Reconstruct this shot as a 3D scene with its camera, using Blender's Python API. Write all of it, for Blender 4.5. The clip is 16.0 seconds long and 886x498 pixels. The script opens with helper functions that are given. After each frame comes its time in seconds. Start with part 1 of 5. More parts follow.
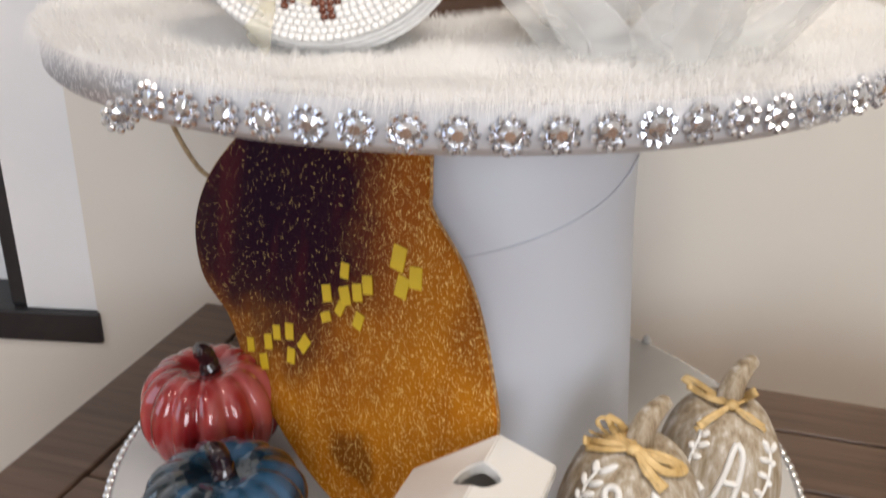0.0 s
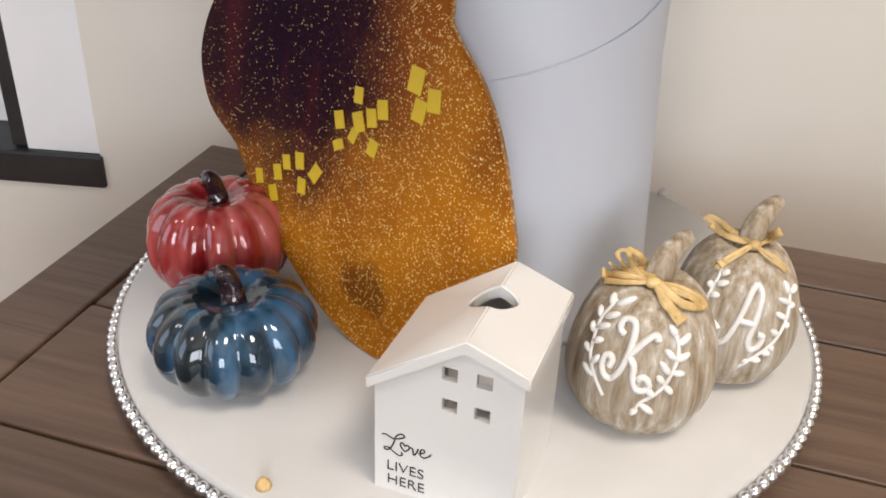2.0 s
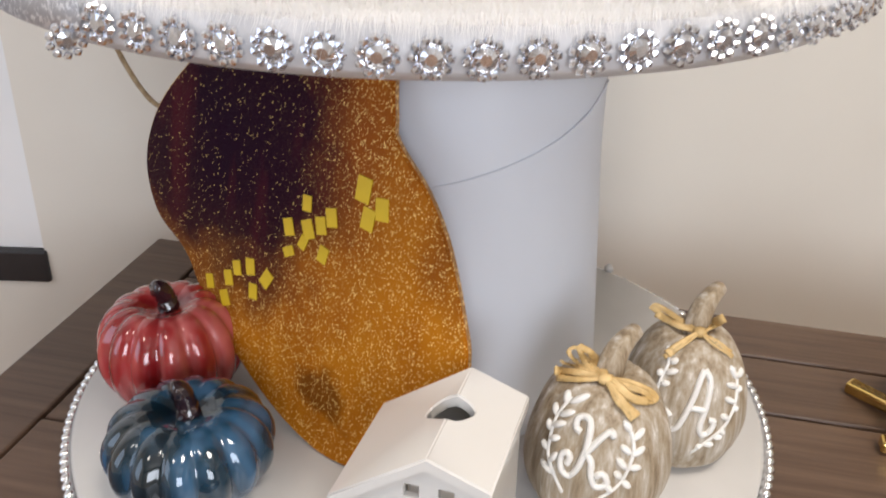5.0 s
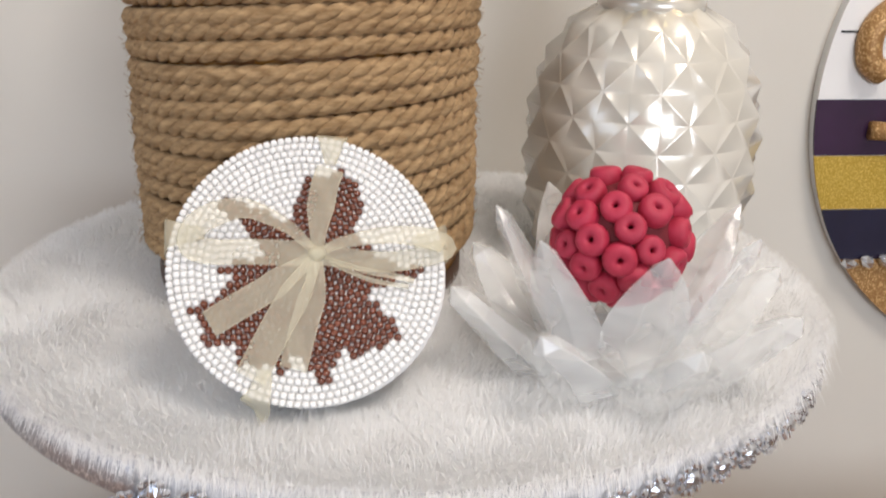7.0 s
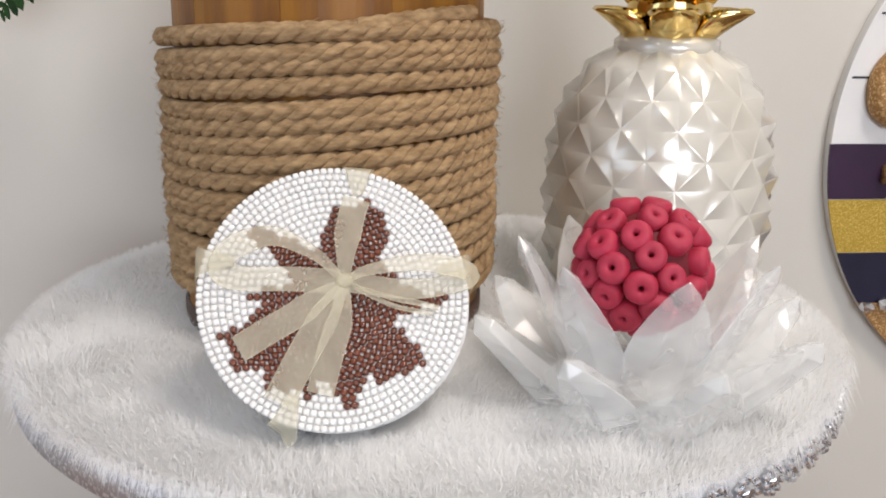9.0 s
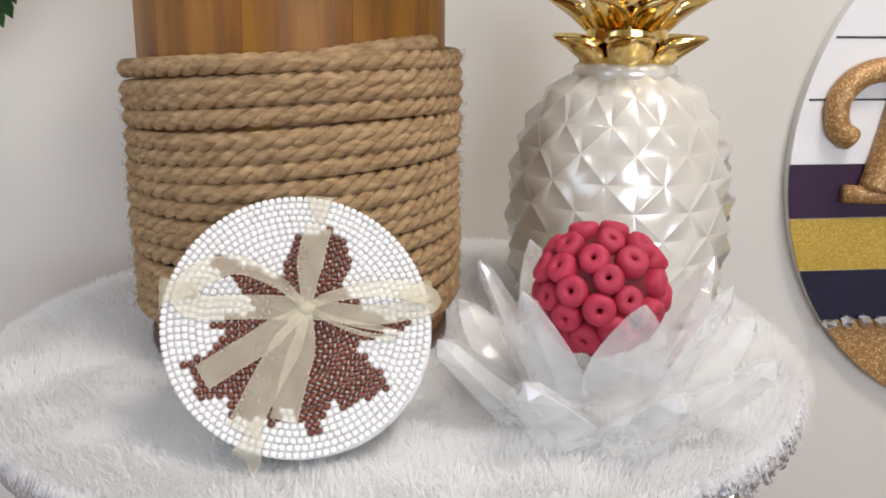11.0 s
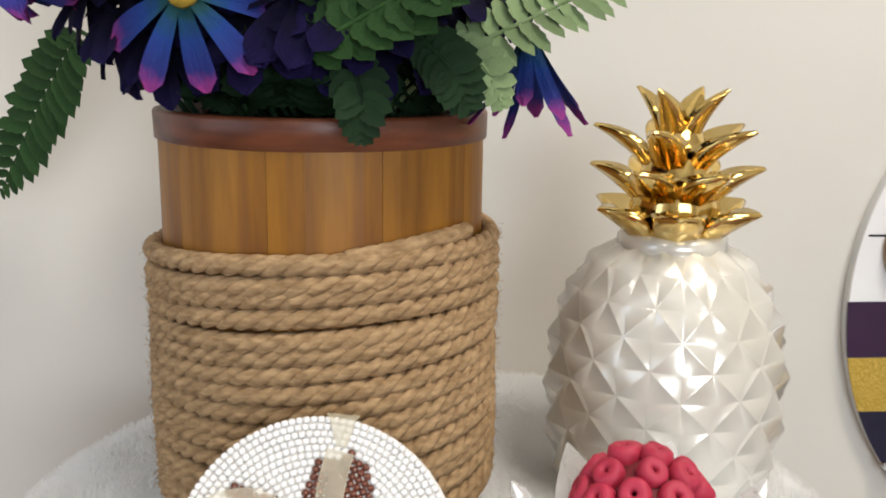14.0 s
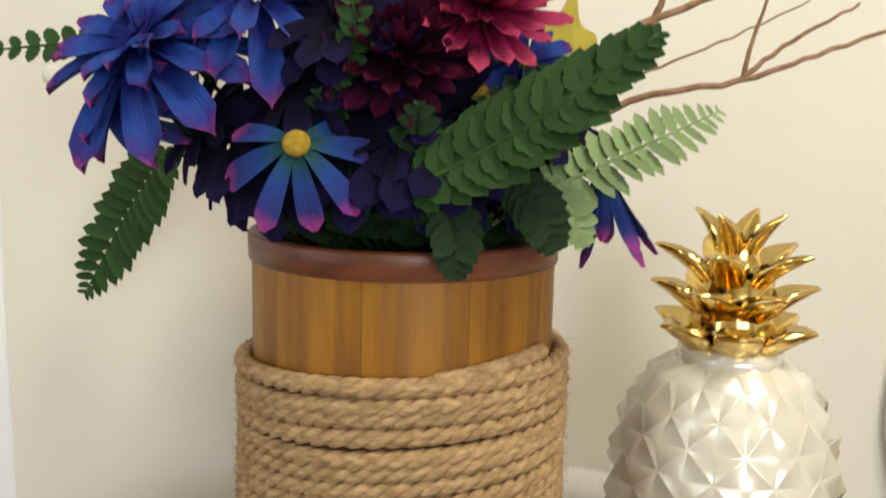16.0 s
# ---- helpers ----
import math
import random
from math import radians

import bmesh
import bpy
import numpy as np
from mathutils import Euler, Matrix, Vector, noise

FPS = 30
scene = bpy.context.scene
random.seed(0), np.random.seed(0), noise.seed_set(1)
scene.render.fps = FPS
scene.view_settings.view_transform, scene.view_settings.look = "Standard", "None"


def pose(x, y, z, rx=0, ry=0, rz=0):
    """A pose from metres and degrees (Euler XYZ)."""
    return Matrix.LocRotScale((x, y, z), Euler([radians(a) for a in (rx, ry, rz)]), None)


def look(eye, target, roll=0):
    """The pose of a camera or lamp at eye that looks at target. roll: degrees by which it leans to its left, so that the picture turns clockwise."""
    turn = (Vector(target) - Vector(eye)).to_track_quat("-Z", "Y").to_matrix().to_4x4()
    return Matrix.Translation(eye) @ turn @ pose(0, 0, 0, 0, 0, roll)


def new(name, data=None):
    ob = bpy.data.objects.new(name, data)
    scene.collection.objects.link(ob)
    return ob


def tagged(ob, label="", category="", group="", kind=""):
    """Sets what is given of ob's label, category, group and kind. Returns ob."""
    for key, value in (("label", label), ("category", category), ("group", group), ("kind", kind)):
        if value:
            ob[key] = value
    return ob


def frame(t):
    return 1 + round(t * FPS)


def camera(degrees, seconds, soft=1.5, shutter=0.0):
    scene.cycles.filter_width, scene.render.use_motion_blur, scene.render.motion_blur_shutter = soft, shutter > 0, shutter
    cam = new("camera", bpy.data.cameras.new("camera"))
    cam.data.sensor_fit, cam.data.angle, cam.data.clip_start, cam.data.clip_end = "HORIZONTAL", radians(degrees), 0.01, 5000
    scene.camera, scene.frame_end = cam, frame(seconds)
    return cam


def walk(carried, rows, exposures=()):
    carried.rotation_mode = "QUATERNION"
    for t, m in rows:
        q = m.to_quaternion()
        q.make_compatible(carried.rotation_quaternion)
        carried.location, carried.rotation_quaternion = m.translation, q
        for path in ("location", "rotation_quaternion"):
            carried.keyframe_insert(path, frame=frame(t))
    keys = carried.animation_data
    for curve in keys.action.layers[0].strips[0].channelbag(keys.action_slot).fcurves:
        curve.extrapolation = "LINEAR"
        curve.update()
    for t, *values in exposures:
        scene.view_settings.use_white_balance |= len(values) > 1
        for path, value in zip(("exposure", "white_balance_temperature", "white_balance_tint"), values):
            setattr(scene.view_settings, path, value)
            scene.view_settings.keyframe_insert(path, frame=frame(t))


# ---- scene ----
cam = camera(52.2, 16.0, soft=1.8, shutter=0.5)
PATH = [
    (0, (0.021, 0.01, 1.026), (-0.12, 1.846, 0.244), 0.7),
    (0.5, (0.02, 0.008, 1.011), (-0.112, 1.795, 0.123), 1.5),
    (1, (0.017, 0.015, 0.999), (-0.108, 1.764, 0.038), 1.8),
    (1.5, (0.018, 0.011, 1.002), (-0.112, 1.739, 0.002), 2.2),
    (2, (0.015, 0.012, 1.001), (-0.112, 1.73, -0.015), 2.5),
    (2.5, (0.016, 0.011, 0.999), (-0.119, 1.724, -0.024), 2.2),
    (3, (0.017, 0.012, 1.003), (-0.13, 1.723, -0.021), 1.7),
    (3.2, (0.016, 0.014, 1.002), (-0.113, 1.704, -0.059), 1.2),
    (5.3, (0.012, 0.02, 1.031), (0.023, 1.801, 0.121), 1.3),
    (5.5, (0.002, 0.028, 1.039), (0.045, 1.808, 0.128), 1.0),
    (6, (0.0, 0.034, 1.071), (0.146, 1.841, 0.225), 0.3),
    (6.5, (-0.015, 0.023, 1.087), (0.183, 1.854, 0.306), 1.3),
    (7, (-0.035, 0.036, 1.123), (0.196, 1.906, 0.451), 1.2),
    (7.5, (-0.036, 0.047, 1.114), (0.225, 1.926, 0.48), 1.5),
    (8, (-0.034, 0.039, 1.111), (0.221, 1.929, 0.508), 0.9),
    (8.5, (-0.047, 0.024, 1.118), (0.156, 1.926, 0.532), 1.3),
    (9, (-0.04, 0.027, 1.115), (0.166, 1.939, 0.565), 0.9),
    (11.5, (-0.035, 0.018, 1.118), (0.238, 1.936, 0.622), 0.8),
    (12, (-0.038, 0.015, 1.117), (0.246, 1.933, 0.628), 1.3),
    (12.5, (-0.041, 0.015, 1.117), (0.241, 1.932, 0.623), 1.8),
    (13, (-0.042, 0.013, 1.118), (0.255, 1.929, 0.628), 2.1),
    (13.5, (-0.044, 0.024, 1.157), (0.217, 1.946, 0.671), 1.6),
    (14, (-0.026, 0.055, 1.177), (0.129, 2.002, 0.749), 0.8),
    (14.5, (-0.005, 0.077, 1.174), (0.014, 2.03, 0.742), 1.2),
    (15, (-0.013, 0.069, 1.182), (-0.027, 2.036, 0.817), 0.7),
    (15.5, (-0.039, 0.055, 1.198), (0.009, 2.02, 0.824), 0.4),
    (16, (-0.056, 0.039, 1.208), (0.072, 2.011, 0.901), 1.3),
]
EXPOSURES = [(0.0, -0.14, 6500, 13), (1.2, 0.04, 6500, 13), (3.0, 0.1, 6500, 13), (5.5, -0.04, 6350, 13), (7.0, -0.22, 6250, 13), (13.2, -0.2, 6050, 12), (14.1, -0.1, 6300, 9), (14.8, -0.08, 6850, 5), (16.0, 0.0, 7000, 4)]
walk(cam, [(t, look(eye, target, roll)) for t, eye, target, roll in PATH], EXPOSURES)

# ---- light ----
world = bpy.data.worlds.new("world")
world.use_nodes = True
world.node_tree.nodes["Background"].inputs[0].default_value = (0.6, 0.68, 0.8, 1)
world.node_tree.nodes["Background"].inputs[1].default_value = 0.5
scene.world = world


def area_lamp(name, m, sx, sy, watts, colour):
    data = bpy.data.lights.new(name, "AREA")
    data.shape, data.size, data.size_y, data.energy, data.color = "RECTANGLE", sx, sy, watts, colour
    ob = new(name, data)
    ob.matrix_world = m
    return ob


area_lamp("ceiling_lamp", look((0.55, -0.2, 2.4), (0.5, -0.1, 0)), 0.5, 0.5, 20, (1.0, 0.91, 0.79))
area_lamp("ceiling_lamp", look((-0.75, -0.5, 2.4), (-0.7, -0.4, 0)), 0.3, 0.3, 3.5, (1.0, 0.91, 0.79))
area_lamp("unseen_daylight", look((-1.72, -0.55, 1.45), (0.0, -0.2, 1.1)), 1.05, 1.25, 8, (0.72, 0.84, 1.0))
# fill light added behind the camera; no source is known there
area_lamp("unseen_daylight", look((0.6, -2.52, 1.5), (0.4, 0.3, 1.1)), 1.55, 1.15, 45, (0.89, 0.945, 1.0))


# ---- materials ----
def nodes_of(name):
    m = bpy.data.materials.new(name)
    m.use_nodes = True
    t = m.node_tree
    return m, t, t.nodes["Principled BSDF"]


def ramp_node(t, stops):
    r = t.nodes.new("ShaderNodeValToRGB")
    e = r.color_ramp.elements
    e[0].position, e[0].color = stops[0][0], (*stops[0][1], 1)
    e[1].position, e[1].color = stops[-1][0], (*stops[-1][1], 1)
    for p, c in stops[1:-1]:
        n = e.new(p)
        n.color = (*c, 1)
    return r


def noise_node(t, scale, detail=4, stretch=None, rough=0.55):
    tc = t.nodes.new("ShaderNodeTexCoord")
    n = t.nodes.new("ShaderNodeTexNoise")
    n.inputs["Scale"].default_value, n.inputs["Detail"].default_value, n.inputs["Roughness"].default_value = scale, detail, rough
    if stretch:
        mp = t.nodes.new("ShaderNodeMapping")
        mp.inputs["Scale"].default_value = stretch
        t.links.new(tc.outputs["Object"], mp.inputs["Vector"])
        t.links.new(mp.outputs["Vector"], n.inputs["Vector"])
    else:
        t.links.new(tc.outputs["Object"], n.inputs["Vector"])
    return n


def bump_to(t, b, source, strength, distance):
    u = t.nodes.new("ShaderNodeBump")
    u.inputs["Strength"].default_value, u.inputs["Distance"].default_value = strength, distance
    t.links.new(source, u.inputs["Height"])
    t.links.new(u.outputs["Normal"], b.inputs["Normal"])
    return u


def surface(name, dark, light, scale=40, rough=0.5, metal=0.0, bump=0.2, dist=0.001, stretch=None, coat=0.0, spread=(0.35, 0.65), detail=5, random=0.0):
    """A two-tone mottled surface with fine relief; random: how far pieces differ in brightness."""
    m, t, b = nodes_of(name)
    n = noise_node(t, scale, detail, stretch)
    r = ramp_node(t, [(spread[0], dark), (spread[1], light)])
    t.links.new(n.outputs["Fac"], r.inputs["Fac"])
    out = r.outputs["Color"]
    if random:
        oi = t.nodes.new("ShaderNodeObjectInfo")
        mr = t.nodes.new("ShaderNodeMapRange")
        mr.inputs["To Min"].default_value, mr.inputs["To Max"].default_value = 1 - random, 1 + random
        hs = t.nodes.new("ShaderNodeHueSaturation")
        t.links.new(oi.outputs["Random"], mr.inputs["Value"])
        t.links.new(mr.outputs["Result"], hs.inputs["Value"])
        t.links.new(out, hs.inputs["Color"])
        out = hs.outputs["Color"]
    t.links.new(out, b.inputs["Base Color"])
    b.inputs["Roughness"].default_value, b.inputs["Metallic"].default_value, b.inputs["Coat Weight"].default_value = rough, metal, coat
    b.inputs["Coat Roughness"].default_value = 0.05
    if bump:
        f = noise_node(t, scale * 5, 3, stretch)
        bump_to(t, b, f.outputs["Fac"], bump, dist)
    return m


def glitter(name, base, sparkle, scale=900, metal=0.6, rough=0.3):
    """Fine flakes, each turned its own way, over a coloured ground."""
    m, t, b = nodes_of(name)
    tc = t.nodes.new("ShaderNodeTexCoord")
    v = t.nodes.new("ShaderNodeTexVoronoi")
    v.inputs["Scale"].default_value = scale
    t.links.new(tc.outputs["Object"], v.inputs["Vector"])
    sep = t.nodes.new("ShaderNodeSeparateColor")
    t.links.new(v.outputs["Color"], sep.inputs["Color"])
    r = ramp_node(t, [(0.0, base), (0.6, base), (1.0, sparkle)])
    t.links.new(sep.outputs["Red"], r.inputs["Fac"])
    t.links.new(r.outputs["Color"], b.inputs["Base Color"])
    b.inputs["Metallic"].default_value, b.inputs["Roughness"].default_value = metal, rough
    bump_to(t, b, sep.outputs["Green"], 0.5, 0.0004)
    return m


WALL = surface("wall_paint", (0.66, 0.625, 0.56), (0.71, 0.675, 0.61), 3, 0.75, bump=0.12, dist=0.0006)
CEIL = surface("ceiling_paint", (0.7, 0.68, 0.63), (0.74, 0.72, 0.68), 4, 0.8)
FLOOR = surface("floor_boards", (0.24, 0.11, 0.045), (0.36, 0.18, 0.08), 6, 0.4, stretch=(1, 8, 1))
TABLE = surface("stained_table_wood", (0.062, 0.034, 0.021), (0.135, 0.083, 0.054), 22, 0.42, bump=0.35, dist=0.0006, stretch=(0.35, 7, 7), random=0.16, spread=(0.28, 0.72))
DARKGAP = surface("dark_gap", (0.012, 0.008, 0.006), (0.02, 0.014, 0.01), 30, 0.8, bump=0)
BLACK = surface("black_window_paint", (0.012, 0.012, 0.014), (0.022, 0.021, 0.023), 30, 0.45)
WHITEPAINT = surface("white_trim_paint", (0.74, 0.75, 0.76), (0.8, 0.8, 0.8), 8, 0.5, bump=0.1)
# white paint toned down for the shade of the tray above
PLATE = surface("shaded_white_board", (0.52, 0.507, 0.485), (0.575, 0.56, 0.54), 14, 0.42, bump=0.12, dist=0.0005)
BUCKET = surface("pale_grey_metal", (0.6, 0.63, 0.69), (0.68, 0.7, 0.75), 6, 0.5, bump=0.12, dist=0.0006, stretch=(1, 1, 0.4))
SILVER = surface("silver_bead", (0.75, 0.76, 0.78), (0.85, 0.86, 0.88), 200, 0.15, metal=1.0, bump=0)
STAINED = surface("honey_stave_wood", (0.15, 0.05, 0.002), (0.37, 0.155, 0.005), 16, 0.5, bump=0.25, dist=0.0005, stretch=(4, 4, 0.35), random=0.12)
# red-brown wood, darkened for the shade the foliage throws on the rim
SHADED_RIMWOOD = surface("shaded_red_brown_rim_wood", (0.095, 0.026, 0.011), (0.18, 0.054, 0.022), 40, 0.4, bump=0.2, dist=0.0004, stretch=(1, 1, 5))
DARKBAND = surface("dark_base_band", (0.05, 0.025, 0.015), (0.09, 0.045, 0.026), 40, 0.5)
JUTE = surface("jute_fibre", (0.27, 0.158, 0.068), (0.54, 0.36, 0.185), 150, 0.9, bump=0.9, dist=0.0012, spread=(0.3, 0.66), stretch=(1, 1, 3.2), detail=8)
TWINE = surface("twine", (0.25, 0.17, 0.09), (0.42, 0.31, 0.18), 300, 0.85)
RAFFIA = surface("raffia_straw", (0.5, 0.32, 0.11), (0.72, 0.52, 0.25), 120, 0.6, stretch=(1, 1, 1), bump=0.3, random=0.12)
CERAMIC = surface("white_glazed_ceramic", (0.72, 0.7, 0.665), (0.77, 0.75, 0.715), 10, 0.2, bump=0.05, coat=0.5)
INK = surface("black_print", (0.012, 0.012, 0.012), (0.02, 0.02, 0.02), 50, 0.5, bump=0)
STEMGLASS = surface("dark_purple_glass", (0.012, 0.006, 0.008), (0.03, 0.012, 0.016), 60, 0.08, bump=0, coat=0.8)
WHITEWASH = surface("white_raised_paint", (0.76, 0.74, 0.7), (0.85, 0.84, 0.81), 120, 0.55, bump=0.3)
CHIP = surface("yellow_foil_chip", (0.58, 0.38, 0.008), (0.68, 0.46, 0.012), 60, 0.5)
PEARL_SET = surface("clear_setting_band", (0.62, 0.62, 0.64), (0.7, 0.7, 0.72), 90, 0.35)
WBEAD = surface("white_seed_bead", (0.84, 0.825, 0.8), (0.9, 0.89, 0.87), 300, 0.22, bump=0, random=0.03)
BBEAD = surface("brown_seed_bead", (0.1, 0.026, 0.013), (0.2, 0.062, 0.03), 220, 0.18, bump=0, coat=0.4, random=0.2)
FELT = surface("white_backing", (0.72, 0.7, 0.66), (0.8, 0.78, 0.74), 90, 0.8)
RED_BEAD = surface("raspberry_wood_bead", (0.38, 0.016, 0.045), (0.5, 0.036, 0.08), 90, 0.6, bump=0.15, dist=0.0004, random=0.1)
RED_CORE = surface("dark_raspberry_core", (0.12, 0.008, 0.014), (0.17, 0.014, 0.022), 90, 0.7)
GOLD = surface("gold_glaze", (0.74, 0.52, 0.16), (0.86, 0.65, 0.27), 90, 0.12, metal=1.0, bump=0.1, dist=0.0004)
GOLDGLIT = glitter("gold_glitter", (0.36, 0.19, 0.065), (0.78, 0.52, 0.24), 900, 0.3, 0.45)
GOLDBAND = glitter("yellow_gold_glitter", (0.52, 0.34, 0.045), (0.85, 0.62, 0.16), 1600, 0.35, 0.4)
SILVERGLIT = glitter("silver_glitter", (0.5, 0.5, 0.53), (0.95, 0.95, 0.97), 800, 0.7, 0.35)
PURPLE = surface("dark_purple_paint", (0.022, 0.005, 0.028), (0.035, 0.009, 0.042), 20, 0.4)
NAVY = surface("navy_black_paint", (0.008, 0.007, 0.025), (0.013, 0.011, 0.036), 20, 0.4)
SIGNWHITE = surface("white_sign_paint", (0.78, 0.77, 0.76), (0.84, 0.83, 0.82), 12, 0.45)
BARK = surface("brown_twig_bark", (0.15, 0.075, 0.035), (0.3, 0.175, 0.095), 160, 0.7, bump=0.4)
FERN = surface("fern_green", (0.008, 0.029, 0.007), (0.03, 0.072, 0.018), 60, 0.65, bump=0.2, random=0.2)
FERNPALE = surface("pale_fern_green", (0.1, 0.17, 0.06), (0.26, 0.33, 0.17), 60, 0.5, bump=0.2, random=0.2)
# fern green with the bouquet's inner shade put into the colour
FERNSHADE = surface("shaded_fern_green", (0.006, 0.018, 0.007), (0.016, 0.038, 0.014), 60, 0.75, bump=0.2, random=0.2)
YELLEAF = surface("yellow_green_leaf", (0.3, 0.24, 0.02), (0.45, 0.36, 0.04), 60, 0.5)
POLLEN = surface("yellow_flower_heart", (0.3, 0.19, 0.012), (0.46, 0.31, 0.025), 400, 0.8, bump=0.8, dist=0.001)

for _m in (FERN, FERNPALE, FERNSHADE):
    _m.node_tree.nodes["Principled BSDF"].inputs["Specular IOR Level"].default_value = 0.15


def petal_mat(name, stops, rough=0.55):
    """Colour runs along the petal from its root (0) to its tip (1)."""
    m, t, b = nodes_of(name)
    tc = t.nodes.new("ShaderNodeTexCoord")
    sx = t.nodes.new("ShaderNodeSeparateXYZ")
    t.links.new(tc.outputs["Object"], sx.inputs["Vector"])
    n = noise_node(t, 6, 3)
    ad = t.nodes.new("ShaderNodeMath")
    ad.operation = "MULTIPLY_ADD"
    t.links.new(n.outputs["Fac"], ad.inputs[0])
    ad.inputs[1].default_value = 0.3
    t.links.new(sx.outputs["X"], ad.inputs[2])
    su = t.nodes.new("ShaderNodeMath")
    su.operation = "SUBTRACT"
    t.links.new(ad.outputs[0], su.inputs[0])
    su.inputs[1].default_value = 0.15
    r = ramp_node(t, stops)
    t.links.new(su.outputs[0], r.inputs["Fac"])
    t.links.new(r.outputs["Color"], b.inputs["Base Color"])
    b.inputs["Roughness"].default_value, b.inputs["Specular IOR Level"].default_value = rough, 0.12
    f = noise_node(t, 14, 3, (0.4, 5, 1))
    bump_to(t, b, f.outputs["Fac"], 0.4, 0.05)
    return m


BLUEPETAL = petal_mat("blue_silk_petal", [(0.0, (0.015, 0.06, 0.035)), (0.2, (0.016, 0.07, 0.1)), (0.42, (0.018, 0.055, 0.25)), (0.76, (0.028, 0.036, 0.2)), (0.98, (0.32, 0.045, 0.24))])
VIOLETPETAL = petal_mat("violet_silk_petal", [(0.0, (0.008, 0.01, 0.1)), (0.35, (0.008, 0.016, 0.15)), (0.72, (0.02, 0.06, 0.3)), (0.9, (0.05, 0.03, 0.2)), (1.0, (0.26, 0.04, 0.2))])
# indigo taken almost to black: the bouquet's shade is in the colour
SHADEPETAL = petal_mat("shaded_indigo_petal", [(0.0, (0.002, 0.0015, 0.006)), (0.6, (0.004, 0.003, 0.018)), (1.0, (0.01, 0.006, 0.045))], 0.8)
MUMPETAL = petal_mat("magenta_silk_petal", [(0.0, (0.04, 0.002, 0.014)), (0.6, (0.24, 0.008, 0.06)), (1.0, (0.55, 0.07, 0.16))])
DARKMUM = petal_mat("maroon_silk_petal", [(0.0, (0.008, 0.001, 0.005)), (0.6, (0.016, 0.001, 0.009)), (1.0, (0.085, 0.006, 0.03))])


CRYSTAL, _t, _b = nodes_of("clear_crystal")
_b.inputs["Base Color"].default_value, _b.inputs["Roughness"].default_value = (0.97, 0.975, 0.965, 1), 0.03
_b.inputs["Specular IOR Level"].default_value, _b.inputs["Coat Weight"].default_value = 1.0, 1.0
_x, _m = _t.nodes.new("ShaderNodeBsdfTransparent"), _t.nodes.new("ShaderNodeMixShader")
_x.inputs["Color"].default_value = (0.995, 0.997, 0.993, 1)
_n = noise_node(_t, 30, 2)
_r = ramp_node(_t, [(0.35, (0.57, 0.57, 0.57)), (0.65, (0.76, 0.76, 0.76))])
_t.links.new(_n.outputs["Fac"], _r.inputs["Fac"])
_t.links.new(_r.outputs["Color"], _m.inputs["Fac"])
_t.links.new(_b.outputs[0], _m.inputs[1])
_t.links.new(_x.outputs[0], _m.inputs[2])
_t.links.new(_m.outputs[0], _t.nodes["Material Output"].inputs["Surface"])
GEM = surface("mirror_backed_gem", (0.66, 0.69, 0.75), (0.86, 0.88, 0.93), 400, 0.07, metal=0.9, bump=0)


def art_glass(name, deep, mid, pale, metal):
    """Glossy lustre glass, banded round the fruit."""
    m, t, b = nodes_of(name)
    n = noise_node(t, 60, 2, (1, 1, 0.16))
    r = ramp_node(t, [(0.38, deep), (0.5, mid), (0.66, pale)])
    t.links.new(n.outputs["Fac"], r.inputs["Fac"])
    t.links.new(r.outputs["Color"], b.inputs["Base Color"])
    b.inputs["Roughness"].default_value, b.inputs["Metallic"].default_value, b.inputs["Coat Weight"].default_value = 0.12, metal, 1.0
    b.inputs["Coat Roughness"].default_value = 0.03
    return m


BLUEGLASS = art_glass("blue_lustre_glass", (0.002, 0.011, 0.018), (0.006, 0.034, 0.062), (0.035, 0.11, 0.21), 0.1)
REDGLASS = art_glass("red_lustre_glass", (0.26, 0.012, 0.014), (0.4, 0.034, 0.034), (0.55, 0.13, 0.12), 0.05)

PEARL, _t, _b = nodes_of("pearl_lustre_glaze")
_n = noise_node(_t, 9, 3)
_r = ramp_node(_t, [(0.3, (0.7, 0.655, 0.56)), (0.7, (0.83, 0.8, 0.73))])
_t.links.new(_n.outputs["Fac"], _r.inputs["Fac"])
_t.links.new(_r.outputs["Color"], _b.inputs["Base Color"])
_b.inputs["Roughness"].default_value, _b.inputs["Metallic"].default_value, _b.inputs["Coat Weight"].default_value = 0.24, 0.22, 0.8

# washed grey-brown pumpkin paint: streaks down the sides
GREYWASH, _t, _b = nodes_of("whitewashed_brown_paint")
_n = noise_node(_t, 75, 6, (3.4, 3.4, 0.3), 0.66)
_r = ramp_node(_t, [(0.32, (0.2, 0.14, 0.08)), (0.46, (0.36, 0.285, 0.195)), (0.58, (0.47, 0.41, 0.33)), (0.7, (0.74, 0.7, 0.64))])
_t.links.new(_n.outputs["Fac"], _r.inputs["Fac"])
_t.links.new(_r.outputs["Color"], _b.inputs["Base Color"])
_b.inputs["Roughness"].default_value = 0.55
bump_to(_t, _b, _n.outputs["Fac"], 0.35, 0.0008)

# sheer cream organza: part of the light goes straight through the weave
ORGANZA = bpy.data.materials.new("sheer_cream_organza")
ORGANZA.use_nodes = True
_t = ORGANZA.node_tree
_b = _t.nodes["Principled BSDF"]
_b.inputs["Base Color"].default_value, _b.inputs["Roughness"].default_value = (0.8, 0.74, 0.55, 1), 0.5
_w = noise_node(_t, 60, 2)
_r = ramp_node(_t, [(0.3, (0.3, 0.3, 0.3)), (0.7, (0.4, 0.4, 0.4))])
